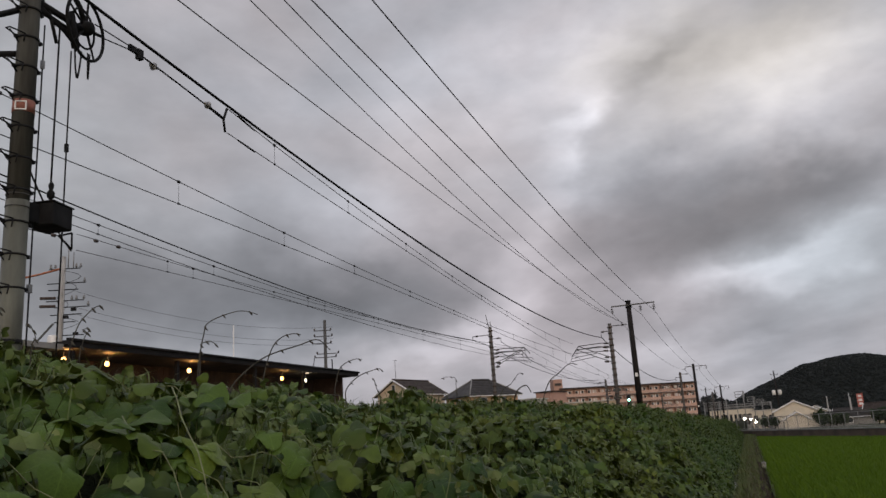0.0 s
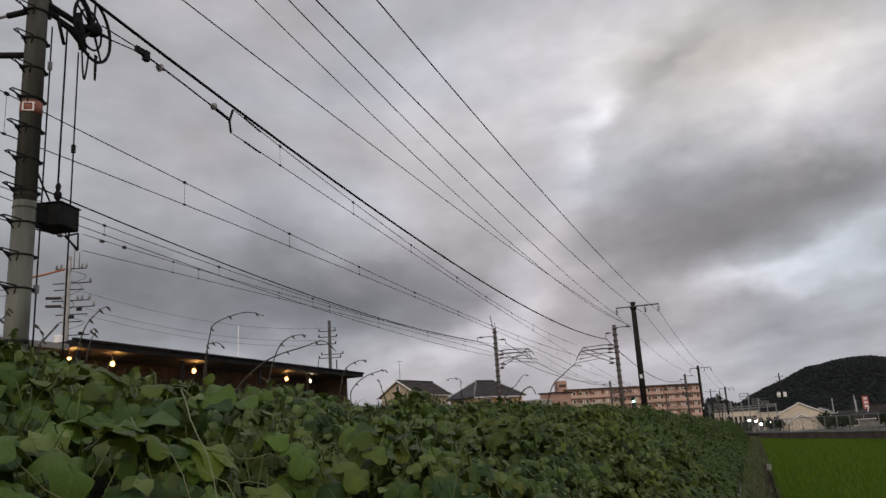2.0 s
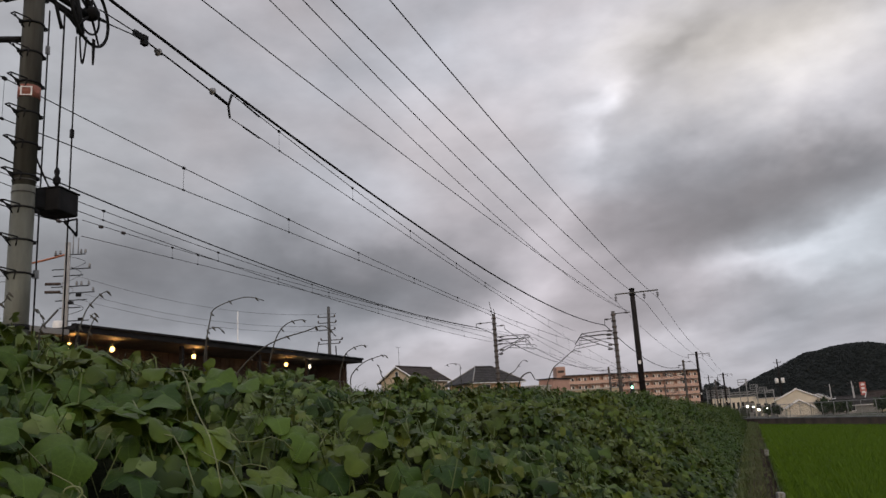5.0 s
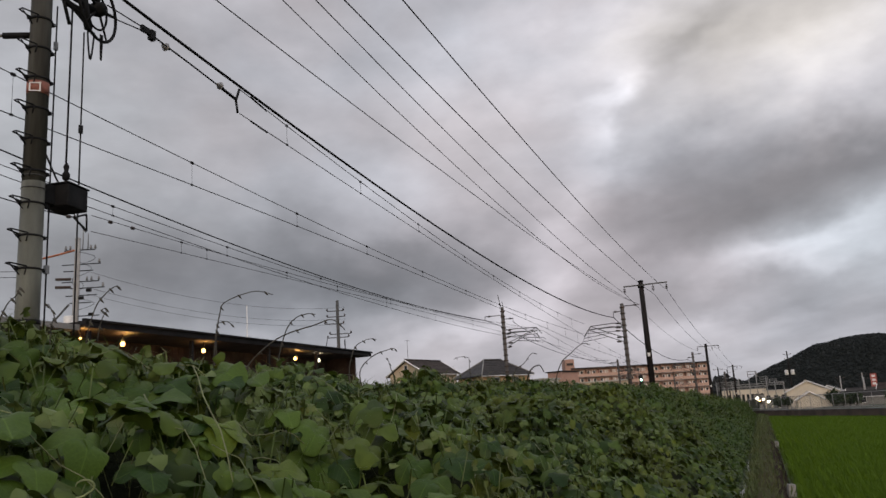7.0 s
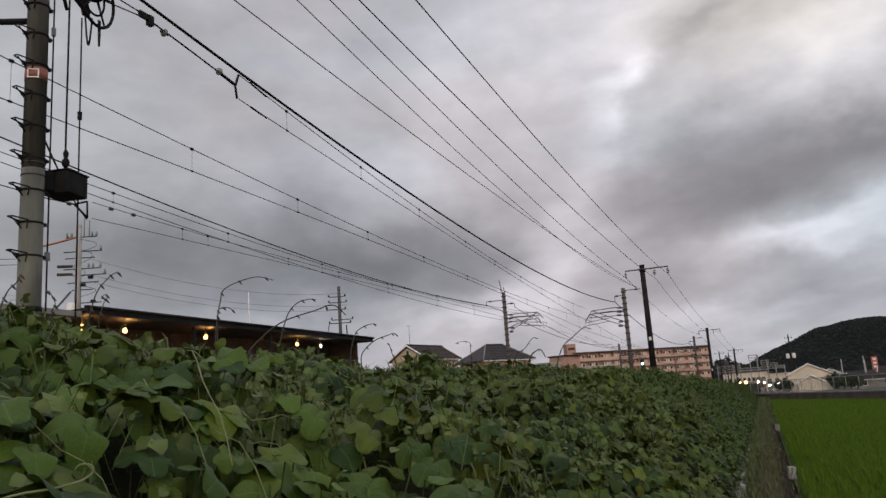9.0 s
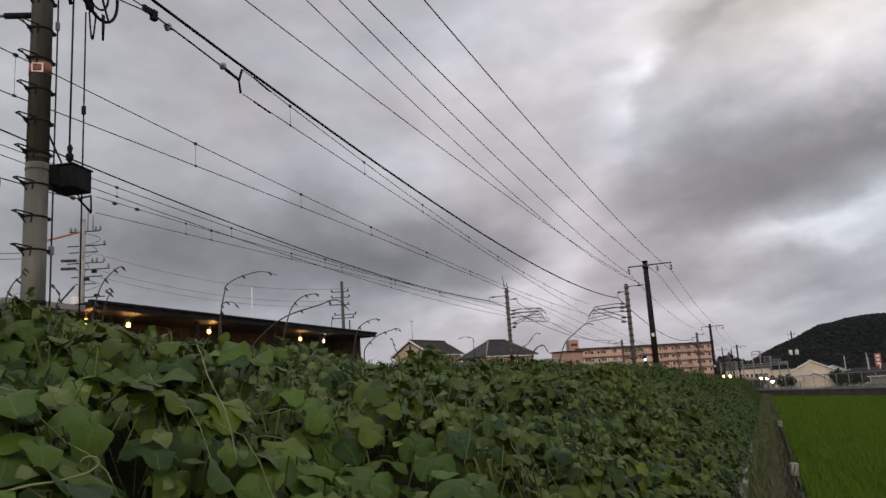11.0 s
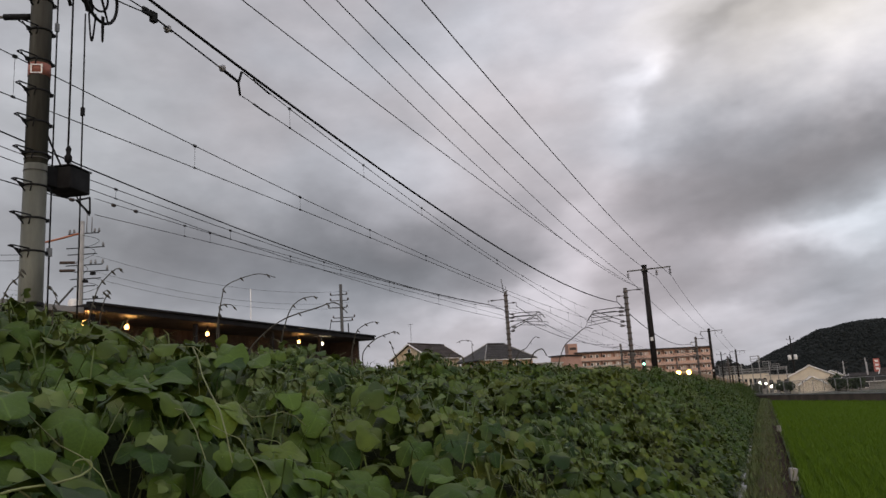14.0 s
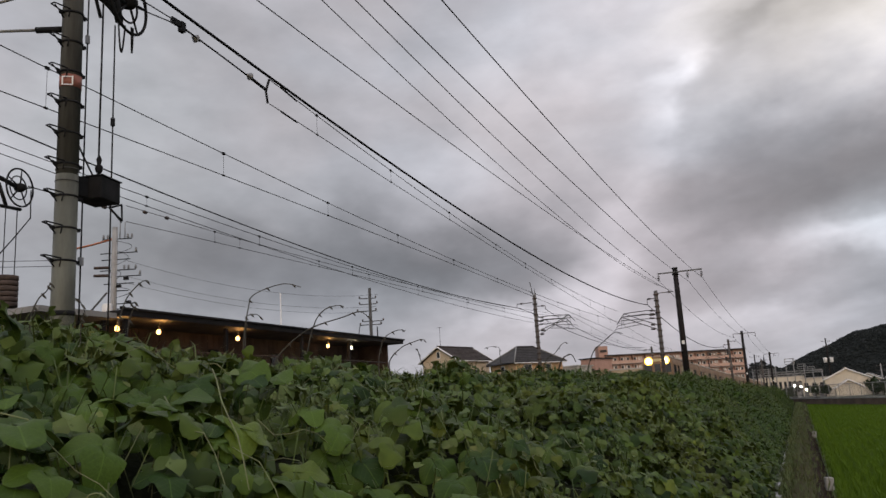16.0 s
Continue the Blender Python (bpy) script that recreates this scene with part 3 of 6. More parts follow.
def anchor_pole():
    """The tall concrete pole where the contact wires end, with step irons, a tension wheel and weights."""
    X, Y, base = -9.8, 8.45, 2.0
    root = thing("anchor_pole", (X, Y, base), "tall grey concrete anchor pole with step irons and an orange band", "catenary pole")
    # paler concrete up to the hoops, a darker streaked one above
    Build().tube([(0, 0, -0.4), (0, 0, 3.47)], 0.173, 24, 0.163).make("lower_pole", M_CONCRETE_PALE, root, "paler grey lower section")
    Build().tube([(0, 0, 3.47), (0, 0, 8.6)], 0.161, 24, 0.148).make("upper_pole", M_CONCRETE, root, "dark streaked upper section")
    Build().lathe((0, 0, 4.88), (0, 0, 1), [(0, 0.160), (0.0, 0.1635), (0.20, 0.1625), (0.20, 0.159)], 24).make("orange_band", M_ORANGE, root, "faded orange painted band")
    plate = Build()
    for dz in (4.895, 5.025):
        plate.box((0.095, -0.140, dz), (0.15, 0.012, 0.016), 35)
    plate.box((0.034, -0.182, 4.96), (0.02, 0.012, 0.15), 35).box((0.156, -0.098, 4.96), (0.02, 0.012, 0.15), 35)
    plate.make("number_plate_frame", M_WHITE, root, "white painted frame of a small plate")
    for z in (3.36, 3.55):
        Build().lathe((0, 0, z), (0, 0, 1), [(0, 0.163), (0.0, 0.172), (0.014, 0.172), (0.014, 0.163)], 24).make("hoop", M_STEEL, root)
    # step irons: bent rods with a brace, one side all the way up
    for i in range(10):
        z = 2.13 + i * 0.502
        s = Build()
        for a, b2 in (((-0.06, -0.15), (-0.06, -0.36)), ((0.10, -0.14), (0.02, -0.36))):
            s.tube([(a[0], a[1], z + 0.02), (b2[0], b2[1], z + 0.05)], 0.011, 6)
        s.tube([(-0.06, -0.36, z + 0.05), (0.02, -0.36, z + 0.05)], 0.011, 6)
        s.tube([(-0.02, -0.33, z + 0.05), (-0.01, -0.15, z - 0.11)], 0.010, 6)
        s.tube([(0.1, -0.14, z + 0.02), (0.08, -0.15, z - 0.11)], 0.010, 6)
        s.make("step_iron", M_BLACK, root)
        c = Build().lathe((0, 0, z - 0.02), (0, 0, 1), [(0, 0.165), (0.0, 0.172), (0.03, 0.172), (0.03, 0.165)], 20)
        c.box((0.05, 0.18, z), (0.06, 0.06, 0.05)).box((-0.06, -0.17, z), (0.05, 0.05, 0.05))
        c.make("clamp", M_BLACK, root)
    Build().lathe((0, 0, 1.30), (0, 0, 1), [(0, 0.165), (0.0, 0.182), (0.07, 0.182), (0.07, 0.165)], 20).make("collar", M_BLACK, root)
    # arms with black sleeves that reach back over the bank
    for z, dx, dy in ((5.88, -0.89, -0.45), (6.68, -1.0, -0.1)):
        Build().tube([(dx * 0.12, dy * 0.12 - 0.05, z), (dx * 0.20, dy * 0.2 - 0.05, z), (dx * 0.52, dy * 0.52 - 0.05, z)], 0.05, 10).make("sleeve", M_BLACK, root, "black insulating sleeve")
        Build().tube([(dx * 0.5, dy * 0.5 - 0.05, z), (dx * 3.4, dy * 3.4 - 0.05, z)], 0.024, 8).make("stay_rod", M_GALV, root)
    return root


anchor_pole()


def spoked_wheel(root, at, scale=1.0, axis=(1, 0.25, 0)):
    """A wheel tensioner: rim with spokes and hub."""
    R = 0.56 * scale
    at = Vector(at)
    wheel = Build().ring(at, axis, R, 0.028 * scale, 32, 8).make("wheel", M_BLACK, root, "black iron spoked wheel")
    d = Vector(axis).normalized()
    Build().ring(at - d * 0.05, axis, R * 0.62, 0.02 * scale, 28, 6).make("inner_rim", M_BLACK, wheel)
    side = d.cross(Vector((0, 0, 1))).normalized()
    up = side.cross(d)
    for i in range(5):
        a = 2 * math.pi * i / 5 + 0.4
        p = (side * math.cos(a) + up * math.sin(a)) * R
        Build().tube([tuple(at + p * 0.1), tuple(at + p)], 0.026 * scale, 6, 0.018 * scale).make("spoke", M_BLACK, wheel)
    Build().lathe(tuple(at - d * 0.14), axis, [(0, 0.04), (0.02, 0.10), (0.10, 0.13), (0.18, 0.13), (0.26, 0.10), (0.28, 0.04)], 14).make("hub", M_BLACK, wheel)
    return wheel


def tension_gear():
    """Wheel, brackets, chains, guide rods and the weight box beside the anchor pole."""
    root = thing("line_tensioner", (-9.8, 9.05, 5.15), "black line tensioner with a spoked wheel, chains and weight box", "line tensioner", "line tensioners")
    spoked_wheel(root, (0, 0.55, 3.77))
    b = Build().box((0.0, 0.0, 0.20), (0.46, 0.50, 0.36), 12)
    b.make("weight_box", M_BLACK, root, bevel=0.015)
    lid = Build().box((0.0, 0.0, 0.392), (0.49, 0.53, 0.02), 12)
    lid.make("lid", M_BLACK, root)
    Build().box((0.0, -0.36, 0.2), (0.12, 0.22, 0.3)).make("bracket", M_BLACK, root)
    Build().tube([(0, -0.01, 0.4), (0, 0.0, 3.5)], 0.016, 6).make("rope", M_BLACK, root)
    Build().lathe((0, 0, 0.50), (0, 0, 1), [(0, 0.02), (0.04, 0.055), (0.12, 0.06), (0.16, 0.03), (0.24, 0.045), (0.3, 0.02)], 8).make("shackle", M_BLACK, root)
    for dy, low, high in ((-0.30, -2.6, 3.4), (0.26, -2.2, 3.2)):
        Build().tube([(0, dy, low), (0, dy, high)], 0.013, 6).make("guide_rod", M_BLACK, root)
    Build().box((0, -0.30, 2.7), (0.05, 0.05, 0.14)).make("rod_clip", M_PORCELAIN, root)
    Build().box((0, -0.30, -0.98), (0.06, 0.06, 0.13)).make("rod_clip", M_PORCELAIN, root)
    Build().box((0, 0.26, 1.46), (0.05, 0.05, 0.14)).make("rod_clip", M_BLACK, root)
    for pts, r in (([(0, -0.45, 3.75), (0, 0.1, 3.73), (0, 0.55, 3.70)], 0.055), ([(0, -0.45, 3.62), (0, 0.0, 3.58), (0, 0.3, 3.56)], 0.04),
                   ([(0.0, -0.45, 3.72), (0, -0.1, 3.54), (0, 0.12, 3.52), (0, 0.4, 3.28)], 0.035), ([(0.0, -0.42, 3.9), (0, -0.15, 3.56), (0, 0.1, 3.47), (0, 0.38, 3.3)], 0.02),
                   ([(0, 0.0, 4.5), (0, 0.4, 4.1), (0, 0.62, 3.68)], 0.05), ([(0, -0.25, 3.75), (0, -0.05, 3.2)], 0.03), ([(0, 0.2, 3.9), (0, 0.35, 3.3)], 0.07)):
        Build().tube(pts, r, 6).make("bracket", M_BLACK, root)
    for y0, y1, low in ((0.33, 0.48, 2.78), (0.62, 0.66, 2.86)):
        pts = [(0, y0 + (y1 - y0) * k / 12, 3.6 - (3.6 - low) * math.sin(math.pi * (0.12 + 0.76 * k / 12))) for k in range(13)]
        c = Build()
        for k in range(12):
            p, q = Vector(pts[k]), Vector(pts[k + 1])
            for j in range(3):
                m = p.lerp(q, (j + 0.5) / 3)
                c.box(tuple(m), (0.03 if j % 2 else 0.012, 0.014 if j % 2 else 0.03, max(0.035, (q - p).length / 3.2)))
        c.make("chain", M_BLACK, root)
    # pull ropes and insulators out to the contact wires
    Build().tube([(0, 0.75, 3.95), (-0.3, 2.1, 4.16)], 0.012, 6).make("pull_rope", M_BLACK, root)
    Build().tube([(0, 0.75, 3.75), (-0.3, 2.05, 4.10)], 0.012, 6).make("pull_rope", M_BLACK, root)
    Build().box((-0.3, 2.08, 4.14), (0.06, 0.34, 0.12)).box((-0.3, 2.2, 4.10), (0.1, 0.12, 0.2)).make("yoke", M_BLACK, root)
    Build().tube([(-0.3, 2.1, 4.12), (-0.36, 3.4, 4.02), (-0.38, 4.45, 3.90)], 0.018, 6).make("tie_rod", M_BLACK, root)
    for y, z in ((2.68, 4.08), (4.42, 3.92)):
        Build().lathe((-0.36, y - 0.12, z), (0, 1, -0.06), [(0, 0.02), (0.03, 0.045), (0.09, 0.045), (0.10, 0.085), (0.118, 0.085), (0.128, 0.035), (0.22, 0.02)], 14).make("insulator", M_PORCELAIN, root, "pale porcelain insulator")
    Build().tube([(-0.38, 4.45, 3.90), (-0.39, 5.0, 3.83)], 0.035, 6).tube([(-0.39, 5.15, 4.12), (-0.39, 5.02, 3.8), (-0.39, 5.08, 3.52)], 0.03, 6).make("yoke", M_BLACK, root)
    for z0, z1, ya, yb in ((4.1, 4.0, 5.6, 6.3), (3.5, 3.45, 5.6, 6.3)):
        Build().tube([(-0.40, ya, z0), (-0.42, yb, z1)], 0.022, 6).make("splice", M_BLACK, root)
    return root


tension_gear()


# ---- buildings ----
M_ROOF_DARK = surface("dark_sheet_roof", (0.014, 0.012, 0.012), (0.010, 0.009, 0.009), 1.0, 20, 0.7, specular=0.2)
M_TIMBER = surface("brown_boards", (0.060, 0.034, 0.026), (0.034, 0.021, 0.017), 1.5, 25, 0.8, random_value=0.3)
M_DARK_GLASS = surface("dark_window_glass", (0.03, 0.032, 0.036), None, 1, 10, 0.2, bump=0)
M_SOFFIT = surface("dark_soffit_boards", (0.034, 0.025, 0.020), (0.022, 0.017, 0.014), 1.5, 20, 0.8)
M_LAMP = glowing("warm_lamp_globe", (1.0, 0.50, 0.15), 7.0)
M_WALL_OCHRE = surface("ochre_render", (0.46, 0.29, 0.15), (0.38, 0.24, 0.13), 0.8, 9, 0.85)
M_LAMP_WHITE = glowing("white_lamp", (1.0, 0.85, 0.60), 4.0)
M_TILE_BROWN = surface("apartment_tile", (0.40, 0.235, 0.18), (0.34, 0.20, 0.155), 0.6, 6, 0.7)
M_TILE_PALE = surface("apartment_parapet", (0.50, 0.32, 0.25), (0.43, 0.27, 0.21), 0.6, 6, 0.7)
M_WALL_CREAM = surface("cream_render", (0.52, 0.41, 0.29), (0.44, 0.35, 0.25), 0.8, 9, 0.85)
M_WALL_WHITE = surface("white_render", (0.62, 0.54, 0.43), (0.52, 0.46, 0.37), 0.8, 9, 0.85)
M_ROOF_TILE = surface("grey_roof_tile", (0.034, 0.030, 0.030), (0.025, 0.023, 0.023), 1.2, 14, 0.7, random_value=0.25)
M_ROOF_BROWN = surface("brown_roof_tile", (0.042, 0.029, 0.025), (0.030, 0.022, 0.020), 1.2, 14, 0.7, random_value=0.25)
M_GREY_WALL = surface("grey_concrete", (0.26, 0.25, 0.24), (0.18, 0.175, 0.165), 0.8, 12, 0.85)
M_WET_CONCRETE = surface("retaining_concrete", (0.105, 0.070, 0.050), (0.055, 0.040, 0.032), 0.9, 10, 0.85)
M_RED_SIGN = surface("red_sign", (0.42, 0.10, 0.08), None, 2, 20, 0.5)
M_CURTAIN = surface("pale_curtain", (0.55, 0.48, 0.42), (0.42, 0.36, 0.32), 1.5, 10, 0.8)


def station_shed():
    """Long low timber building with a flat overhanging roof and globe lamps under its eave."""
    X, y0, y1, eave = -23.0, 21.6, 44.2, 5.82
    floor = 1.9
    root = thing("station_building", (X, y0, floor), "low brown timber station building with dark eaves and lit lamps", "building")
    L = y1 - y0
    h = eave - floor
    Build().box((-3.2, L / 2, h - 0.06), (8.0, L, 0.12)).make("roof", M_ROOF_DARK, root)
    Build().box((0.83, L / 2, h - 0.10), (0.06, L + 0.06, 0.24)).make("fascia", M_ROOF_DARK, root)
    Build().tube([(0.90, -0.05, h + 0.02), (0.90, L + 0.05, h + 0.02)], 0.06, 8).make("gutter", M_BLACK, root)
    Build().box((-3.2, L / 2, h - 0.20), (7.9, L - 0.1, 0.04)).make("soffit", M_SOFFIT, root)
    wall = Build().box((-2.0, L / 2 - 0.2, h / 2 - 0.12), (0.14, L - 1.0, h - 0.2)).make("wall", M_TIMBER, root)
    Build().box((-3.65, L - 0.6, h / 2 - 0.12), (7.4, 0.14, h - 0.2)).make("end_wall", M_TIMBER, root)
    for i in range(55):
        Build().box((-1.915, 0.6 + i * 0.39, h / 2 - 0.1), (0.03, 0.37, h - 0.3)).make("board", M_TIMBER, wall)
    for y in (3.6, 8.2, 13.0, 17.6):
        Build().box((-1.89, y, 2.25), (0.05, 0.66, 1.5)).make("window_frame", M_ROOF_DARK, root)
        Build().box((-1.865, y, 2.25), (0.03, 0.52, 1.34)).make("window_pane", M_DARK_GLASS, root)
    for y in (0.4, 6.1, 11.9, 16.5):
        Build().box((0.55, y, h / 2 - 0.15), (0.14, 0.14, h - 0.3)).make("post", M_ROOF_DARK, root)
    rail = Build().tube([(0.6, 0.4, 2.52), (0.6, L - 2, 2.52)], 0.035, 6)
    rail.tube([(0.6, 0.4, 1.9), (0.6, L - 2, 1.9)], 0.03, 6)
    rail.make("handrail", M_TIMBER, root)
    Build().box((0.0, L / 2, -0.25), (2.4, L, 0.5)).make("platform", M_GREY_WALL, root)
    for y, pale in ((0.55, 0), (2.68, 0), (7.6, 0), (15.24, 0), (17.67, 1)):
        fix = Build().tube([(0.0, y, h - 0.2), (0.0, y, h - 0.46)], 0.015, 6).lathe((0, y, h - 0.5), (0, 0, 1), [(0, 0.09), (0.03, 0.10), (0.05, 0.03)], 10)
        lamp = fix.make("lamp_bracket", M_BLACK, root)
        Build().lathe((0, y, h - 0.75), (0, 0, 1), [(0.06, 0.04), (0.08, 0.075), (0.13, 0.09), (0.19, 0.08), (0.25, 0.05)], 12).make("lamp_globe", M_LAMP_WHITE if pale else M_LAMP, lamp, "lit warm globe")
        bulb = new("lamp_light", bpy.data.lights.new("lamp_light", "POINT"))
        bulb.data.energy, bulb.data.color, bulb.data.shadow_soft_size = (8, (1.0, 0.80, 0.55), 0.05) if pale else (24, (1.0, 0.50, 0.16), 0.05)
        bulb.location = (X + 0.14, y0 + y, eave - 0.42)
    Build().box((-1.2, -1.7, h - 0.22), (3.6, 3.3, 0.2)).make("porch_roof", M_GREY_WALL, root, "grey porch roof")
    for y in (-3.0, -0.4):
        Build().box((0.3, y, h / 2 - 0.3), (0.14, 0.14, h - 0.2)).make("porch_post", M_ROOF_DARK, root)
    return root


station_shed()


def house(at, turn, wide, deep, eave, ridge, wall_mat, roof_mat, label, hip=0.0, over=0.5, group="houses", windows=()):
    """A house with a tiled gable or hipped roof; the ridge runs along local x."""
    root = thing("house", at, label, "house", group, turn)
    w, d = wide / 2, deep / 2
    b = Build()
    b.box((0, 0, eave / 2), (wide, deep, eave))
    if not hip:
        for x in (-w, w):
            b.poly([(x, -d, eave), (x, d, eave), (x, 0, ridge - 0.12)])
    b.make("wall", wall_mat, root)
    ow, od = w + over, d + over
    drop = over * (ridge - eave) / d
    for s in (-1, 1):
        r = Build()
        lo, t = eave - drop, 0.16
        a, c = (-ow, s * od, lo), (ow, s * od, lo)
        e, f = (ow - hip, 0, ridge), (-ow + hip, 0, ridge)
        low = [(p[0], p[1], p[2] - t) for p in (a, c, e, f)]
        r.poly((a, c, e, f)).poly(low[::-1])
        for i, j in ((0, 1), (1, 2), (2, 3), (3, 0)):
            p = (a, c, e, f)
            r.poly((p[i], low[i], low[j], p[j]))
        roof = r.make("roof_slope", roof_mat, root)
        rows = 9
        for k in range(rows):
            q = (k + 0.5) / rows
            half = ow - hip * q - 0.05
            Build().box((0, s * od * (1 - q), lo + (ridge - lo) * q + 0.035), (2 * half, 0.10, 0.06), 0, 0).make("tile_course", roof_mat, roof)
    if hip:
        for s in (-1, 1):
            lo = eave - drop
            for e in (-1, 1):
                Build().tube([(s * ow, e * od, lo + 0.05), (s * (ow - hip), 0, ridge + 0.05)], 0.09, 6).make("hip_cap", M_GREY_WALL, root, "pale hip ridge tiles")
            Build().poly([(s * ow, -od, lo), (s * ow, od, lo), (s * (ow - hip), 0, ridge)]).poly([(s * ow, -od, lo - 0.14), (s * ow, od, lo - 0.14), (s * (ow - hip), 0, ridge - 0.14)]).make("roof_hip", roof_mat, root)
    else:
        for s in (-1, 1):
            for e in (-1, 1):
                Build().tube([(s * (ow + 0.02), e * od, eave - drop - 0.06), (s * (ow + 0.02), 0, ridge - 0.06)], 0.11, 4).make("bargeboard", M_WHITE, root, "white bargeboard")
    Build().tube([(-ow + hip, 0, ridge + 0.06), (ow - hip, 0, ridge + 0.06)], 0.12, 6).make("ridge_cap", roof_mat, root)
    Build().box((0, -d - over, eave - drop - 0.12), (2 * ow, 0.12, 0.12)).make("gutter", M_WHITE, root)
    for x, y, z, ww, hh, face in windows:
        win = Build()
        if face == "front":
            win.box((x, -d - 0.03, z), (ww + 0.16, 0.08, hh + 0.16))
            frame_ob = win.make("window_frame", M_WHITE, root)
            Build().box((x, -d - 0.06, z), (ww, 0.05, hh)).make("window_pane", M_DARK_GLASS, frame_ob)
        else:
            win.box((face * (w + 0.03), y, z), (0.08, ww + 0.16, hh + 0.16))
            frame_ob = win.make("window_frame", M_WHITE, root)
            Build().box((face * (w + 0.06), y, z), (0.05, ww, hh)).make("window_pane", M_DARK_GLASS, frame_ob)
    return root


house((-47.9, 113.4, 1.0), 76, 8.2, 6.6, 7.5, 9.45, M_WALL_CREAM, M_ROOF_BROWN, "cream gabled house with white bargeboards and a brown tiled roof", windows=((0, 0.2, 8.2, 0.5, 0.9, -1), (0, 0, 5.2, 1.4, 1.1, "front")))
house((-35.6, 110.2, 1.0), 52, 8.0, 6.6, 6.3, 8.35, M_WALL_OCHRE, M_ROOF_TILE, "ochre house with a dark hipped tile roof", hip=3.0, windows=((1.5, 0, 5.1, 0.8, 1.0, "front"), (-2.0, 0, 5.1, 1.2, 1.0, "front"), (0, 0.0, 5.1, 0.9, 1.0, -1)))


def apartment():
    """Five-storey brown tiled apartment block with balconies, seen end to end."""
    ax, ay, bx, by = -65.0, 300.0, -17.5, 330.0
    length = math.hypot(bx - ax, by - ay)
    turn = math.degrees(math.atan2(by - ay, bx - ax))
    base = 0.6
    top = 16.6
    root = thing("apartment_building", (ax, ay, base), "brown tiled five-storey apartment block with rows of balconies", "apartment building", turn=turn)
    h = top - base
    storey = h / 5.4
    Build().box((length / 2, 3.6, h / 2), (length, 4.2, h)).make("wall", M_TILE_BROWN, root)
    Build().box((length / 2, 2.9, h + 0.15), (length + 0.8, 6.4, 0.3)).make("roof", M_ROOF_BROWN, root)
    Build().box((-0.6, 3.6, h / 2 + 1.9), (3.6, 4.0, h + 3.8)).make("stair_tower", M_TILE_BROWN, root)
    Build().box((-0.6, 1.5, h + 1.9), (2.6, 0.3, 0.9)).make("louvre", M_ROOF_BROWN, root)
    for k in range(5):
        z = 1.0 + k * storey
        Build().box((length / 2, 0.85, z - 0.1), (length, 1.4, 0.2)).make("balcony_floor", M_GREY_WALL, root)
        Build().box((length / 2, 0.2, z + 0.55), (length, 0.16, 1.15)).make("balcony_parapet", M_TILE_PALE, root)
        for i in range(11):
            x = 2.6 + i * (length - 5) / 10
            Build().box((x - 2.3, 0.85, z + storey / 2), (0.2, 1.4, storey - 0.2)).make("balcony_divider", M_TILE_BROWN, root)
            for j, dx in enumerate((-1.1, 1.0)):
                w = Build().box((x + dx, 1.48, z + 1.25), (1.5, 0.1, 2.0)).make("window_frame", M_WHITE, root)
                Build().box((x + dx + 0.3 * (j - 0.5), 1.40, z + 1.25), (0.9, 0.06, 1.8)).make("pane", M_DARK_GLASS if (i * 7 + k * 3 + j) % 3 else M_CURTAIN, w)
    return root


apartment()


# ---- hills ----
def hill(name, dist, angles, heights, depth_m, seed, label, count, size, base=-3.0):
    """A wooded hill: a ridge whose height follows the angle from the path, covered in crowns of leaf clumps."""
    rng = np.random.default_rng(seed)
    root = thing(name, (0, 0, 0), label, "hill", kind="structure")
    a = np.radians(np.linspace(angles[0], angles[-1], 90))
    top = np.interp(np.degrees(a), angles, heights)
    rows = np.linspace(0, 1, 14)
    co = []
    for r in rows:
        dd = dist + depth_m * r
        z = base + (top - base) * np.sin(np.pi / 2 * np.minimum(1, r * 1.25)) * (1 + 0.25 * r)
        co.append(np.stack([np.sin(a) * dd, np.cos(a) * dd, z], -1))
    co = np.array(co).reshape(1, -1, 3)
    faces = [(j * 90 + i, j * 90 + i + 1, (j + 1) * 90 + i + 1, (j + 1) * 90 + i) for j in range(13) for i in range(89)]
    bulk("slope", co, faces, M_HAZY_WOODS, root)
    aa = np.radians(rng.uniform(angles[0], angles[-1], count))
    r = rng.uniform(0, 1, count) ** 0.8
    dd = dist + depth_m * r
    tt = np.interp(np.degrees(aa), angles, heights)
    z = base + (tt - base) * np.sin(np.pi / 2 * np.minimum(1, r * 1.25)) * (1 + 0.25 * r)
    centre = np.stack([np.sin(aa) * dd, np.cos(aa) * dd, z], -1)
    # each crown: two uneven lumps of foliage
    n = 2
    eight = np.array([(1, 0, 0), (0, 1, 0), (-1, 0, 0), (0, -1, 0), (0, 0, 1), (0.7, 0.7, 0.5), (-0.7, 0.7, 0.55), (-0.7, -0.7, 0.5), (0.7, -0.7, 0.55)])
    lump = eight[None] * rng.uniform(0.7, 1.3, (count * n, 9, 1)) * size * rng.uniform(0.6, 1.4, (count * n, 1, 1))
    mid = np.repeat(centre, n, axis=0) + rng.normal(0, 1, (count * n, 3)) * np.array([1, 1, 0.4]) * size * 0.7
    crowns = bulk("crowns", lump + mid[:, None, :], [(0, 1, 5), (1, 2, 6), (2, 3, 7), (3, 0, 8), (0, 5, 4, 8), (1, 6, 4, 5), (2, 7, 4, 6), (3, 8, 4, 7)], M_HAZY_WOODS, root, smooth=True)
    crowns["kind"] = "stuff"
    return root


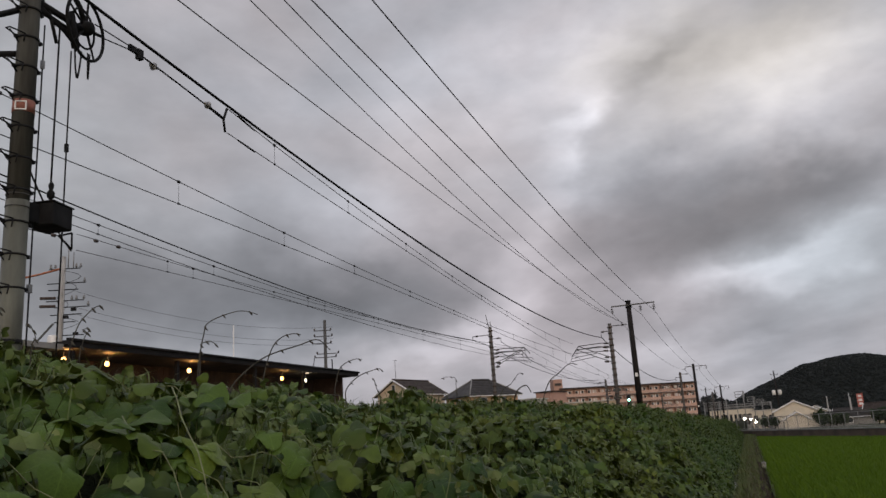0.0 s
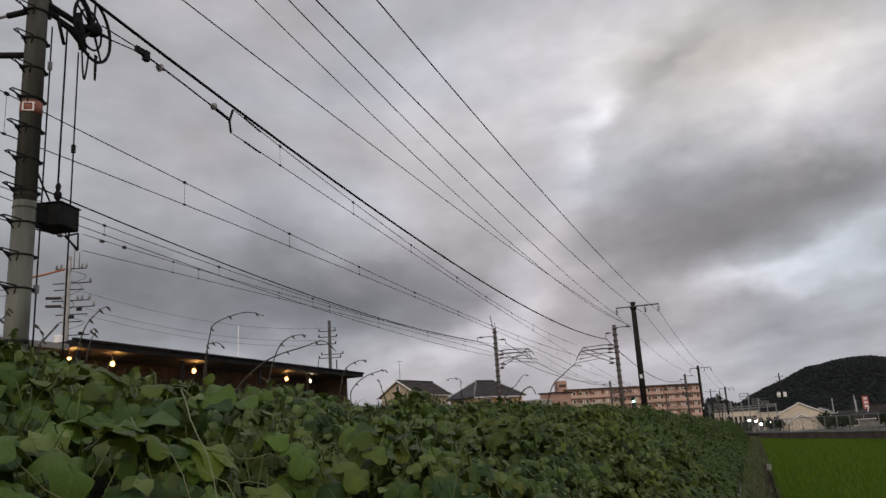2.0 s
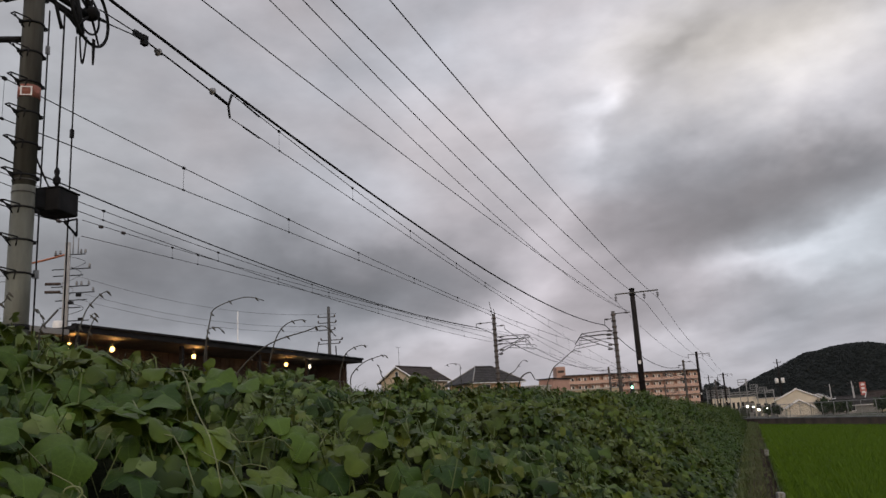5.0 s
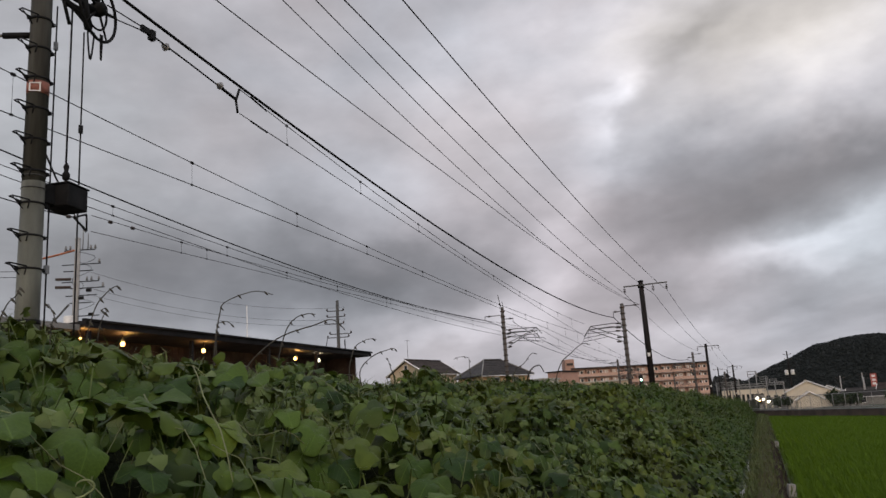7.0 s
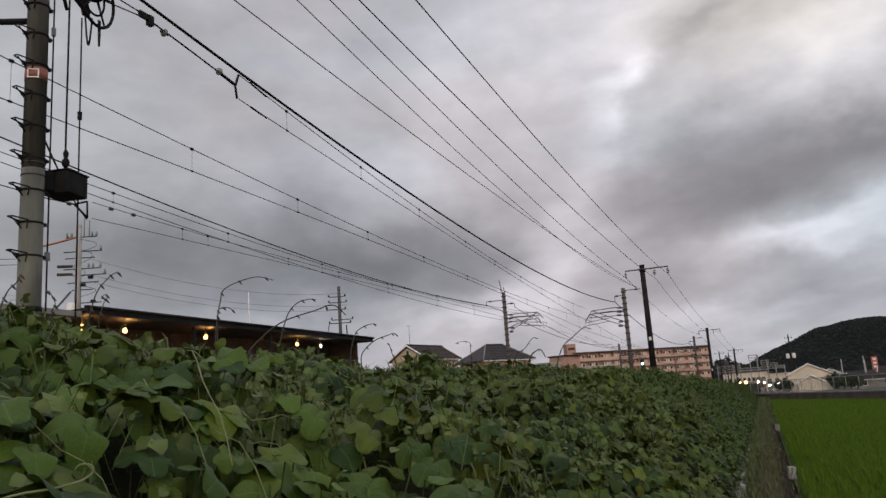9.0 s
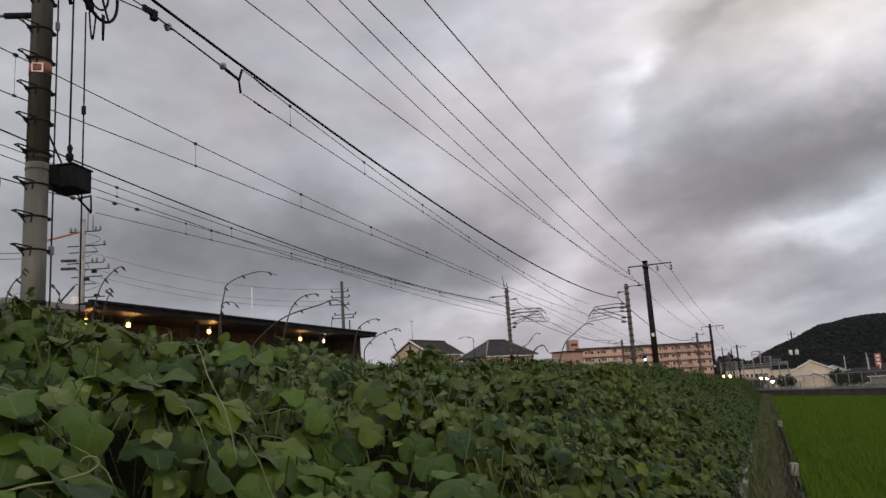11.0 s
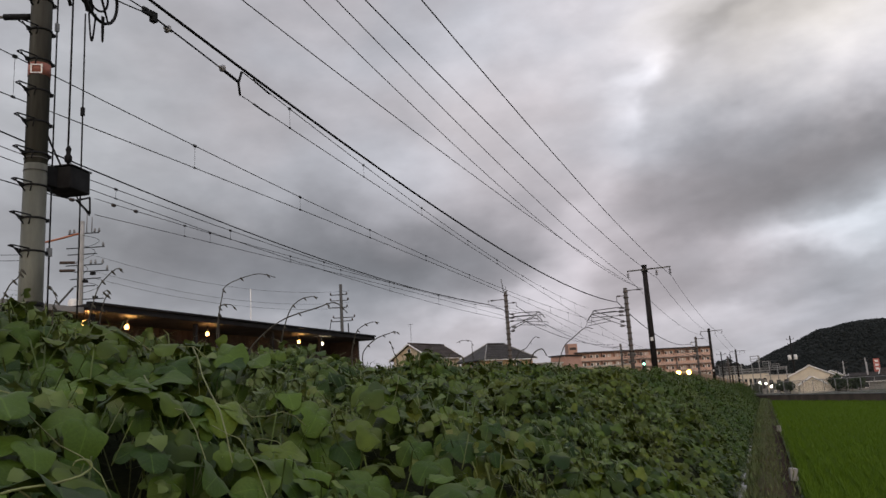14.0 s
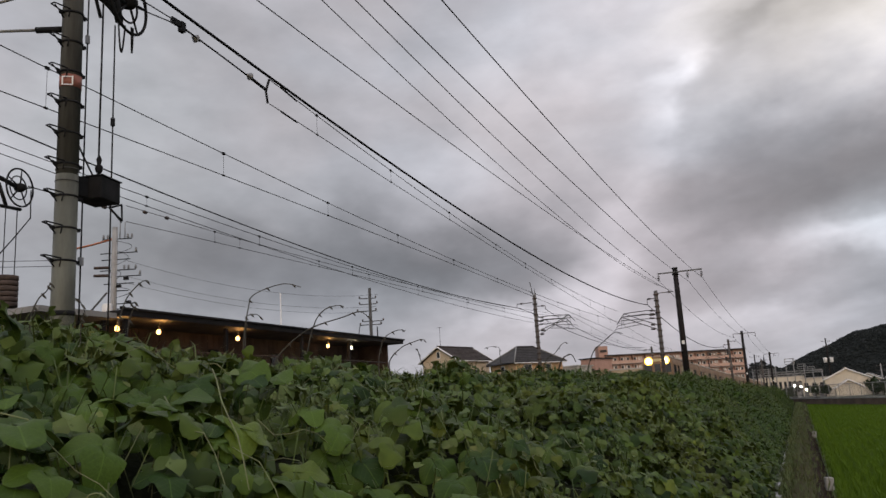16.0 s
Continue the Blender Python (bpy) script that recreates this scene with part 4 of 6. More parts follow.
hill("far_hill", 900, [-4.0, -2.96, -2.1, -1.31, -0.73, 0.05, 1.01, 1.76, 2.29, 2.84, 3.76, 4.61, 5.3, 6.47, 7.45, 8.62, 12, 18], [-3.9, 3.7, 9.3, 11.5, 17.0, 23.0, 29.5, 34.0, 36.5, 41.0, 46.8, 48.0, 50.5, 51.9, 52.0, 47.9, 43.3, 35.7], 160, 5, "dark wooded hill behind the town", 11000, 1.15)
hill("low_far_hill", 1300, [-30, -24, -16, -9, -5.0, -3.6, -2.8, -2.1, -1.3, 0, 3], [10, 14, 9, 8, 12, 18, 26, 32, 22, 14, 6], 120, 6, "low wooded ridge on the horizon", 900, 3.5)
hill("near_wooded_hill", 190, [-75, -66, -58, -53, -50.8, -49.0, -47, -42], [30, 31, 27, 24, 22.5, 21.0, 13, 3], 60, 7, "dark wooded slope beyond the station", 900, 1.6)


# ---- paddy, path, ditch ----
WALL_A, WALL_B = (-1.2, 86.0), (17.0, 37.0)


def wall_y(x):
    """The field's far edge along the road."""
    return WALL_A[1] + (np.asarray(x) - WALL_A[0]) * (WALL_B[1] - WALL_A[1]) / (WALL_B[0] - WALL_A[0])


def paddy_field():
    root = thing("paddy_field", (0, 0, 0), "bright green rice paddy beside the path", "rice field", kind="stuff")
    Build().poly([(0.30, -14, -0.44), (40, -14, -0.44), (40, float(wall_y(17.0)), -0.44), (17, float(wall_y(17.0)), -0.44), (0.30, float(wall_y(0.3)), -0.44)]).make("paddy_mud", M_PADDY, root)
    rng = np.random.default_rng(11)
    count = 80000
    y = -6 + 96 * rng.uniform(0, 1, count) ** 1.1
    x = 0.42 + rng.uniform(0, 1, count) ** 1.1 * np.clip(0.24 * y + 1.5, 4, 20)
    keep = y < wall_y(x) - 0.3
    x, y = x[keep], y[keep]
    # plants stand in rows
    x = np.round(x / 0.26) * 0.26 + rng.normal(0, 0.04, len(x))
    n = 4
    px, py = np.repeat(x, n) + rng.normal(0, 0.03, n * len(x)), np.repeat(y, n) + rng.normal(0, 0.05, n * len(y))
    m = len(px)
    far = np.clip(py / 40, 0.5, 2.0)
    a = rng.uniform(0, 2 * np.pi, m)
    h = rng.uniform(0.28, 0.40, m)
    lean = rng.uniform(0.04, 0.17, m)
    w = 0.006 * far + 0.003
    dx, dy = np.cos(a), np.sin(a)
    p0 = np.stack([px + dx * 0.02, py + dy * 0.02, np.full(m, -0.44)], -1)
    p1 = p0 + np.stack([dx * lean * 0.4, dy * lean * 0.4, h * 0.65], -1)
    p2 = p0 + np.stack([dx * lean, dy * lean, h], -1)
    side = np.stack([-dy * w, dx * w, 0 * w], -1)
    co = np.stack([p0 - side, p0 + side, p1 + side, p1 - side, p2], 1)
    rice = bulk("rice_plants", co, [(0, 1, 2, 3), (3, 2, 4)], M_RICE, root)
    rice["kind"] = "stuff"
    return root


paddy_field()
tagged(sheet("path", [-0.50, -0.38, -0.1, 0.04, 0.18, 0.33], np.linspace(-14, 85, 180),
             lambda x, y: np.interp(x, [-0.5, -0.38, -0.1, 0.04, 0.18, 0.33], [-0.10, 0.0, 0.02, 0.02, -0.10, -0.46]) + 0.025 * np.sin(2.3 * y + 6 * x) * np.sin(0.9 * y), M_PATH),
       "narrow trodden path of grass and earth along the paddy", "path", kind="structure")
M_EARTH = surface("bare_earth", (0.034, 0.024, 0.017), (0.018, 0.013, 0.010), 3.0, 22, 0.95, bump=0.8, depth=0.05, specular=0.05)
tagged(sheet("path_edge", [0.06, 0.12, 0.18, 0.26, 0.36], np.linspace(-14, 85, 220),
             lambda x, y: np.interp(x, [0.06, 0.12, 0.18, 0.26, 0.36], [0.005, 0.012, -0.05, -0.26, -0.47]) + 0.03 * np.sin(3.1 * y + 5 * x) * np.sin(1.3 * y) + 0.015 * np.sin(9 * y), M_EARTH),
       "bare dark earth edge of the path above the paddy", "path edge", kind="structure")
M_WATER = surface("ditch_water", (0.03, 0.035, 0.03), None, 2, 9, 0.08, bump=0.05)
tagged(Build().poly([(-0.80, -14, -0.08), (-0.46, -14, -0.08), (-0.46, 28, -0.08), (-0.80, 28, -0.08)]).make("water", M_WATER), "still water in a narrow ditch below the vines", "ditch water", kind="structure")


def path_grass():
    """Short grass tufts on the path and its edges."""
    rng = np.random.default_rng(21)
    m = 22000
    y = 5 + 80 * rng.uniform(0, 1, m) ** 1.4
    x = rng.uniform(-0.5, 0.34, m)
    keep = rng.uniform(0, 1, m) < np.where(x > 0.08, 0.10, 0.35 + 0.65 * (x < -0.28))
    x, y = x[keep], y[keep]
    m = len(x)
    a, h = rng.uniform(0, 2 * np.pi, m), rng.uniform(0.04, 0.16, m)
    w = 0.006 + 0.00025 * y
    dx, dy = np.cos(a), np.sin(a)
    p0 = np.stack([x, y, np.full(m, -0.01)], -1)
    p1 = p0 + np.stack([dx * h * 0.6, dy * h * 0.6, h], -1)
    side = np.stack([-dy * w, dx * w, 0 * w], -1)
    ob = bulk("grass", np.stack([p0 - side, p0 + side, p1], 1), [(0, 1, 2)], M_GRASS)
    tagged(ob, "short rough grass along the path", "grass", kind="stuff")


M_GRASS = foliage("path_grass", (0.05, 0.075, 0.022), (0.085, 0.11, 0.035), (0.12, 0.11, 0.05))
path_grass()

stone = Build().box((0, 0, 0.06), (0.13, 0.13, 0.22)).make("boundary_stone", M_GREY_WALL, None, bevel=0.012)
tagged(stone, "small square concrete boundary stone beside the path", "boundary stone", "boundary stones")
stone.matrix_basis = pose(0.27, 15.7, -0.10, 2, 3, 12)
copy_thing(stone, pose(0.27, 30.5, -0.10, -3, 2, -8))


# ---- kudzu ----
def leaflet(lobe, rows, droop=0.34, fold=0.20):
    """One blade of a kudzu leaf, along +y from its stalk: points, faces, uv. lobe: depth of the shoulder lobes."""
    v = 1 - (1 - np.linspace(0, 1, rows + 1)) ** 1.15
    half = np.interp(v, [0, 0.05, 0.16, 0.32, 0.46, 0.56, 0.68, 0.82, 0.93, 1.0],
                     [0.10, 0.36, 0.54, 0.61, 0.60 - 0.05 * lobe, 0.56 - 0.15 * lobe, 0.50 - 0.07 * lobe, 0.38, 0.25, 0.02])
    cols = (-1, -0.5, 0, 0.5, 1) if rows > 6 else (-1, 0, 1)
    pts, uv = [], []
    for a, w in zip(v, half):
        low = -droop * a * a + 0.05 * math.sin(5 * a)
        for s in cols:
            # shoulders reach back past the stalk, the rim waves
            back = -0.10 * (1 - min(1, a / 0.2)) * abs(s)
            pts.append((s * w, a + back, low + fold * w * abs(s) - 0.9 * fold * w * s * s + 0.065 * math.sin(8 * a + 2.1 * s) * abs(s)))
            uv.append((s * w, a))
    faces = []
    c = len(cols)
    for i in range(rows):
        for s in range(c - 1):
            k = i * c + s
            faces.append((k, k + 1, k + c + 1, k + c))
    return np.array(pts), faces, np.array(uv)


def trifoliate(rows, lobe, droop=0.34, fold=0.20):
    """Three blades on one stalk tip."""
    P, F, U = [], [], []
    base, faces, uv = leaflet(lobe, rows, droop, fold)
    for turn, size, shift in ((0, 1.0, (0, 0.20, 0)), (82, 0.88, (-0.03, 0.02, 0)), (-82, 0.88, (0.03, 0.02, 0))):
        c, s = math.cos(radians(turn)), math.sin(radians(turn))
        q = base * size
        P.append(np.stack([q[:, 0] * c - q[:, 1] * s, q[:, 0] * s + q[:, 1] * c, q[:, 2] - (0.10 * q[:, 1] * (0.9 if turn > 0 else 1.7) if turn else 0)], -1) + np.array(shift))
        F += [tuple(i + len(base) * (len(P) - 1) for i in f) for f in faces]
        U.append(uv)
    return np.concatenate(P), F, np.concatenate(U)


def leaf_frames(x, y, lift, rng, spread):
    """Axes for leaves laid over the bank: faces up and out to the open side, tips hanging down the slope."""
    e = 0.12
    z = bank_z(x, y)
    gx, gy = (bank_z(x + e, y) - z) / e, (bank_z(x, y + e) - z) / e
    lean = rng.uniform(-0.4, 1.0, len(x))
    nrm = np.stack([-gx * 0.36 + 0.26 * lean, -gy * 0.36 - 0.30 * lean, np.full_like(x, 0.92)], -1)
    nrm += rng.normal(0, spread, nrm.shape)
    nrm /= np.linalg.norm(nrm, axis=1, keepdims=True)
    down = np.stack([-gx + 0.45, -gy - 0.50, 0 * x], -1) + rng.normal(0, 0.62, nrm.shape)
    down -= nrm * (down * nrm).sum(1, keepdims=True)
    down /= np.linalg.norm(down, axis=1, keepdims=True)
    side = np.cross(down, nrm)
    return side, down, nrm, np.stack([x, y, z + lift], -1)


def kudzu():
    root = thing("kudzu", (0, 0, 0), "dense green kudzu vines covering the railway bank", "climbing plant")
    rng = np.random.default_rng(3)

    def scatter(name, count, ylo, yhi, xlo, xhi, rows, lobe, size, spread, depth, material=M_LEAF, power=1.0, thin=0.0):
        y = ylo + (yhi - ylo) * rng.uniform(0, 1, count) ** power
        x = -rng.uniform(xlo, xhi, count)
        if thin:
            keep = (x < -2.1) | (rng.uniform(0, 1, count) < thin)
            x, y = x[keep], y[keep]
            count = len(x)
        lift = -depth * rng.uniform(0, 1, count) ** 1.6 + rng.normal(0.03, 0.05, count)
        side, down, nrm, at = leaf_frames(x, y, lift, rng, spread)
        pts, faces, uv = trifoliate(rows, lobe)
        s = size * rng.uniform(0.55, 1.2, count)
        co = (pts[None, :, 0:1] * side[:, None, :] + pts[None, :, 1:2] * down[:, None, :] + pts[None, :, 2:3] * nrm[:, None, :]) * s[:, None, None] + at[:, None, :]
        ob = bulk(name, co, faces, material, root, uv=uv)
        ob["kind"] = "stuff"

    scatter("foliage", 1150, -1.5, 7, 0.85, 9.5, 9, 0.1, 0.140, 0.30, 0.70, thin=0.38)
    scatter("foliage", 1000, -1.5, 7, 0.85, 9.5, 9, 0.8, 0.135, 0.30, 0.70, thin=0.38)
    scatter("foliage", 2600, -13, -1.4, 0.85, 9.5, 3, 0.4, 0.13, 0.6, 0.45)
    scatter("foliage", 3700, 5.0, 10, 0.66, 9.8, 7, 0.8, 0.130, 0.32, 0.80, thin=0.55)
    scatter("foliage", 11500, 9.0, 18, 0.66, 9.8, 4, 0.9, 0.106, 0.34, 0.55, thin=0.62)
    scatter("foliage", 60000, 17, 48, 0.62, 9.8, 2, 0.0, 0.074, 0.42, 0.55, material=M_LEAF_FAR)
    scatter("foliage", 40000, 46, 95, 0.60, 9.8, 1, 0.0, 0.085, 0.5, 0.44, material=M_LEAF_FAR)

    # the nearest leaves, each on its own
    shapes = []
    for lobe, droop, fold in ((0.0, 0.30, 0.38), (0.3, 0.50, 0.20), (1.2, 0.35, 0.42), (0.1, 0.70, 0.30), (0.7, 0.20, 0.16)):
        pts, faces, uv = trifoliate(14, lobe, droop, fold)
        me = bulk("leaf", pts[None] * 1.0, faces, M_LEAF_NEAR, root, uv=uv)
        shapes.append(me.data)
        bpy.data.objects.remove(me)
    count = 300
    ang = np.radians(rng.uniform(-60, -18, count))
    d = rng.uniform(2.0, 5.2, count)
    x, y = np.sin(ang) * d, np.cos(ang) * d
    side, down, nrm, at = leaf_frames(x, y, rng.uniform(-0.16, 0.10, count), rng, 0.28)
    for i in range(count):
        ob = new("leaf", shapes[i % 5])
        ob.parent = root
        m = Matrix((side[i], down[i], nrm[i])).transposed().to_4x4()
        s = 0.140 * rng.uniform(0.55, 1.3)
        ob.matrix_basis = Matrix.Translation(at[i]) @ m @ Matrix.Diagonal((s, s, s, 1))
    # the stalks under them
    drop = rng.normal(0, 0.05, (count, 3)) - down * 0.10
    foot = at + np.stack([drop[:, 0], drop[:, 1], np.full(count, -0.30)], -1)
    tri = np.array([(1, 0, 0), (-0.5, 0.87, 0), (-0.5, -0.87, 0)]) * 0.0026
    ob = bulk("undergrowth", np.concatenate([foot[:, None] + tri * 1.3, at[:, None] + tri], 1), [(0, 1, 4, 3), (1, 2, 5, 4), (2, 0, 3, 5)], M_RUNNER, root)
    ob["kind"] = "stuff"
    # pale runners that wander over the leaves
    for k in range(40):
        d, a = rng.uniform(2.2, 8.0), math.radians(rng.uniform(-55, -8))
        x, y = math.sin(a) * d, math.cos(a) * d
        if x > -1.3:
            continue
        turn, pts = rng.uniform(0, 6.28), []
        for i in range(9):
            z = float(bank_z(x, y)) + 0.07 + 0.05 * math.sin(i * 1.3 + k)
            pts.append((x, y, z))
            x, y = x + 0.085 * math.cos(turn), y + 0.085 * math.sin(turn)
            turn += rng.uniform(-0.35, 0.35)
        Build().tube(pts, 0.0034, 5, 0.0018).make("runner", M_RUNNER, root, "pale green runner")
    Build().tube([(-2.27, 2.82, 1.86), (-2.22, 2.75, 1.88), (-2.14, 2.68, 1.83), (-2.05, 2.60, 1.745), (-1.96, 2.53, 1.68), (-1.87, 2.47, 1.61), (-1.79, 2.40, 1.53), (-1.72, 2.34, 1.43)], 0.0034, 6, 0.0025).make("runner", M_RUNNER, root, "pale green runner")
    # a tendril that curls round at its end
    along, pts = Vector((0.69, 0.72, 0)), []
    for i in range(8):
        pts.append(tuple(Vector((-1.86, 1.55, 1.425)) + along * (0.028 * i) + Vector((0, 0, 0.004 * i + 0.003 * math.sin(i)))))
    middle = Vector(pts[-1]) + Vector((0, 0, 0.026))
    for i in range(1, 14):
        a = -math.pi / 2 + 0.36 * i
        pts.append(tuple(middle + (along * math.cos(a) + Vector((0.1, -0.1, 0.7)) * math.sin(a)) * (0.030 - 0.0008 * i)))
    Build().tube(pts, 0.0042, 6, 0.0022).make("tendril", M_RUNNER, root, "pale curling tendril")
    # small young leaves and thin grass pushing through everywhere
    scatter("young_foliage", 3400, 1.5, 14, 1.3, 9.8, 3, 0.8, 0.062, 0.9, 0.06, material=M_YOUNG)
    scatter("young_foliage", 7000, 12, 50, 1.0, 9.8, 1, 0.0, 0.054, 0.8, 0.04, material=M_YOUNG)
    m = 26000
    y = 2.0 + 52 * rng.uniform(0, 1, m) ** 1.15
    x = -rng.uniform(1.3, 9.5, m)
    z = bank_z(x, y)
    a, h = rng.uniform(0, 2 * np.pi, m), rng.uniform(0.08, 0.26, m)
    dx, dy, w = np.cos(a), np.sin(a), 0.0030 + 0.00022 * y
    p0 = np.stack([x, y, z - 0.08], -1)
    p1 = p0 + np.stack([dx * h * 0.4, dy * h * 0.4, h * 0.75], -1)
    p2 = p0 + np.stack([dx * h * 1.1, dy * h * 1.1, h * 0.70], -1)
    sd = np.stack([-dy * w, dx * w, 0 * w], -1)
    ob = bulk("grass", np.stack([p0 - sd, p0 + sd, p1 + sd, p1 - sd, p2], 1), [(0, 1, 2, 3), (3, 2, 4)], M_BLADE, root)
    ob["kind"] = "stuff"
    # thin dry stalks and grass along the crest
    m = 5200
    x, y = -rng.uniform(4.4, 9.0, m), rng.uniform(3, 26, m)
    z = bank_z(x, y)
    a, h = rng.uniform(0, 2 * np.pi, m), rng.uniform(0.12, 0.36, m)
    dx, dy, w = np.cos(a), np.sin(a), 0.0045 + 0.0002 * y
    p0 = np.stack([x, y, z - 0.12], -1)
    p1 = p0 + np.stack([dx * h * 0.35, dy * h * 0.35, h * 0.8], -1)
    p2 = p0 + np.stack([dx * h * 0.9, dy * h * 0.9, h], -1)
    sd = np.stack([-dy * w, dx * w, 0 * w], -1)
    ob = bulk("crest_grass", np.stack([p0 - sd, p0 + sd, p1 + sd, p1 - sd, p2], 1), [(0, 1, 2, 3), (3, 2, 4)], M_DRY, root)
    ob["kind"] = "stuff"
    return root


M_YOUNG = foliage("young_leaf", (0.045, 0.075, 0.018), (0.105, 0.150, 0.040), (0.140, 0.145, 0.042))
M_RUNNER = surface("runner_stem", (0.15, 0.18, 0.07), (0.10, 0.10, 0.045), 12, 60, 0.7)
M_BLADE = foliage("bank_grass", (0.028, 0.050, 0.010), (0.085, 0.125, 0.026), (0.125, 0.125, 0.034))
M_DRY = foliage("crest_grass", (0.06, 0.085, 0.022), (0.12, 0.145, 0.045), (0.15, 0.125, 0.060))
kudzu()

# ---- road wall and fence at the end of the field ----
def road_wall():
    root = thing("retaining_wall", (*WALL_A, -0.6), "low stained concrete retaining wall at the end of the paddy", "wall", turn=math.degrees(math.atan2(WALL_B[1] - WALL_A[1], WALL_B[0] - WALL_A[0])), kind="structure")
    L = math.hypot(WALL_B[0] - WALL_A[0], WALL_B[1] - WALL_A[1])
    n = int(L / 2)
    for i in range(n):
        Build().box(((i + 0.5) * L / n, 0, 0.47), (L / n - 0.02, 0.25, 0.94)).make("panel", M_WET_CONCRETE, root)
    Build().box((L / 2, 0, 0.99), (L, 0.34, 0.10)).make("coping", M_GREY_WALL, root)
    return root


road_wall()


def fence():
    turn = math.degrees(math.atan2(WALL_B[1] - WALL_A[1], WALL_B[0] - WALL_A[0]))
    root = thing("fence", (*WALL_A, 0.42), "grey steel post and rail fence with wire mesh on the wall", "fence", turn=turn)
    L = math.hypot(WALL_B[0] - WALL_A[0], WALL_B[1] - WALL_A[1])
    n = int(L / 2)
    for i in range(n + 1):
        Build().tube([(i * L / n, 0, 0), (i * L / n, 0, 1.1)], 0.03, 6).make("post", M_GALV, root)
    for z in (1.1, 0.12):
        Build().tube([(0, 0, z), (L, 0, z)], 0.028, 6).make("rail", M_GALV, root)
    mesh = Build()
    for i in range(int(L / 0.22)):
        x = i * 0.22
        mesh.tube([(x, 0, 0.12), (x + 0.5, 0, 1.1)], 0.005, 3, caps=False)
        mesh.tube([(x + 0.5, 0, 0.12), (x, 0, 1.1)], 0.005, 3, caps=False)
    mesh.make("wire_mesh", M_STEEL, root)
    return root


fence()


# ---- arching vine shoots along the crest ----
def tendril(y, z, mid_x, mid_z, tip_x, tip_z, x=-5.5, thick=0.008, curl=0.10):
    """A vine shoot that rises from the growth, arches over and hooks down at its tip; sideways reach is across the view."""
    root = thing("vine_shoot", (x, y, z - 0.25), "bare arching vine shoot standing out of the kudzu", "vine", "vine shoots")
    across = Vector((0.93, 0.37, 0))
    p = [Vector((0, 0, 0)), Vector((0, 0, 0.25)), across * (mid_x * 0.45) + Vector((0, 0, 0.25 + mid_z * 0.7)), across * mid_x + Vector((0, 0, 0.25 + mid_z)),
         across * (mid_x + (tip_x - mid_x) * 0.6) + Vector((0, 0, 0.25 + max(mid_z, tip_z) + curl * 0.5)), across * tip_x + Vector((0, 0, 0.25 + tip_z))]
    pts = []
    for i in range(len(p) - 1):
        a, b, c, d = p[max(i - 1, 0)], p[i], p[i + 1], p[min(i + 2, len(p) - 1)]
        for k in range(6):
            s = k / 6
            pts.append(tuple(0.5 * ((2 * b) + (c - a) * s + (2 * a - 5 * b + 4 * c - d) * s * s + (3 * b - a - 3 * c + d) * s ** 3)))
    pts.append(tuple(p[-1]))
    Build().tube(pts, thick, 6, thick * 0.5).make("stem", M_STEM_DARK, root)
    for k in (9, 15, 21, 27):
        if k < len(pts) - 1:
            q = Vector(pts[k])
            Build().lathe(tuple(q), (0.4, 0.3, -0.6), [(-0.015, 0.004), (0.005, 0.011), (0.025, 0.009), (0.045, 0.003)], 6).make("bud", M_STEM_DARK, root)
    return root


tendril(7.17, 2.51, 0.12, 0.50, 0.65, 0.55)
tendril(7.20, 2.60, 0.02, 0.18, 0.20, 0.12, thick=0.008, curl=0.02)
tendril(8.43, 2.45, 0.22, 0.49, 0.47, 0.52, thick=0.009, curl=0.03)
tendril(7.77, 2.32, 0.79, 0.44, 1.15, 0.36, thick=0.010)
tendril(10.26, 2.38, 0.14, 0.35, 0.41, 0.40, thick=0.009, curl=0.03)
tendril(10.61, 2.38, 0.42, 0.27, 0.55, 0.25, thick=0.009, curl=0.03)
tendril(18.48, 2.45, 0.30, 0.30, 0.64, 0.52, thick=0.012, curl=0.02)
tendril(22.86, 2.45, 0.50, 0.75, 1.11, 0.98, thick=0.018, curl=0.08)
tendril(5.37, 2.48, 0.16, 0.40, 0.29, 0.45, thick=0.007, curl=0.02)
tendril(5.50, 2.50, 0.08, 0.25, 0.02, 0.23, thick=0.006, curl=0.03)
tendril(4.98, 2.52, 0.03, 0.12, -0.06, 0.22, thick=0.006, curl=0.02)
tendril(4.49, 2.55, 0.12, 0.21, 0.16, 0.26, thick=0.007, curl=0.01)
tendril(15.49, 2.30, -0.02, 0.48, -0.32, 0.47, thick=0.008, curl=0.06)
tendril(19.80, 2.40, 0.20, 0.33, 0.45, 0.17, thick=0.022, curl=0.06)
tendril(11.79, 2.25, -0.05, 0.18, -0.12, 0.34, thick=0.009, curl=0.01)


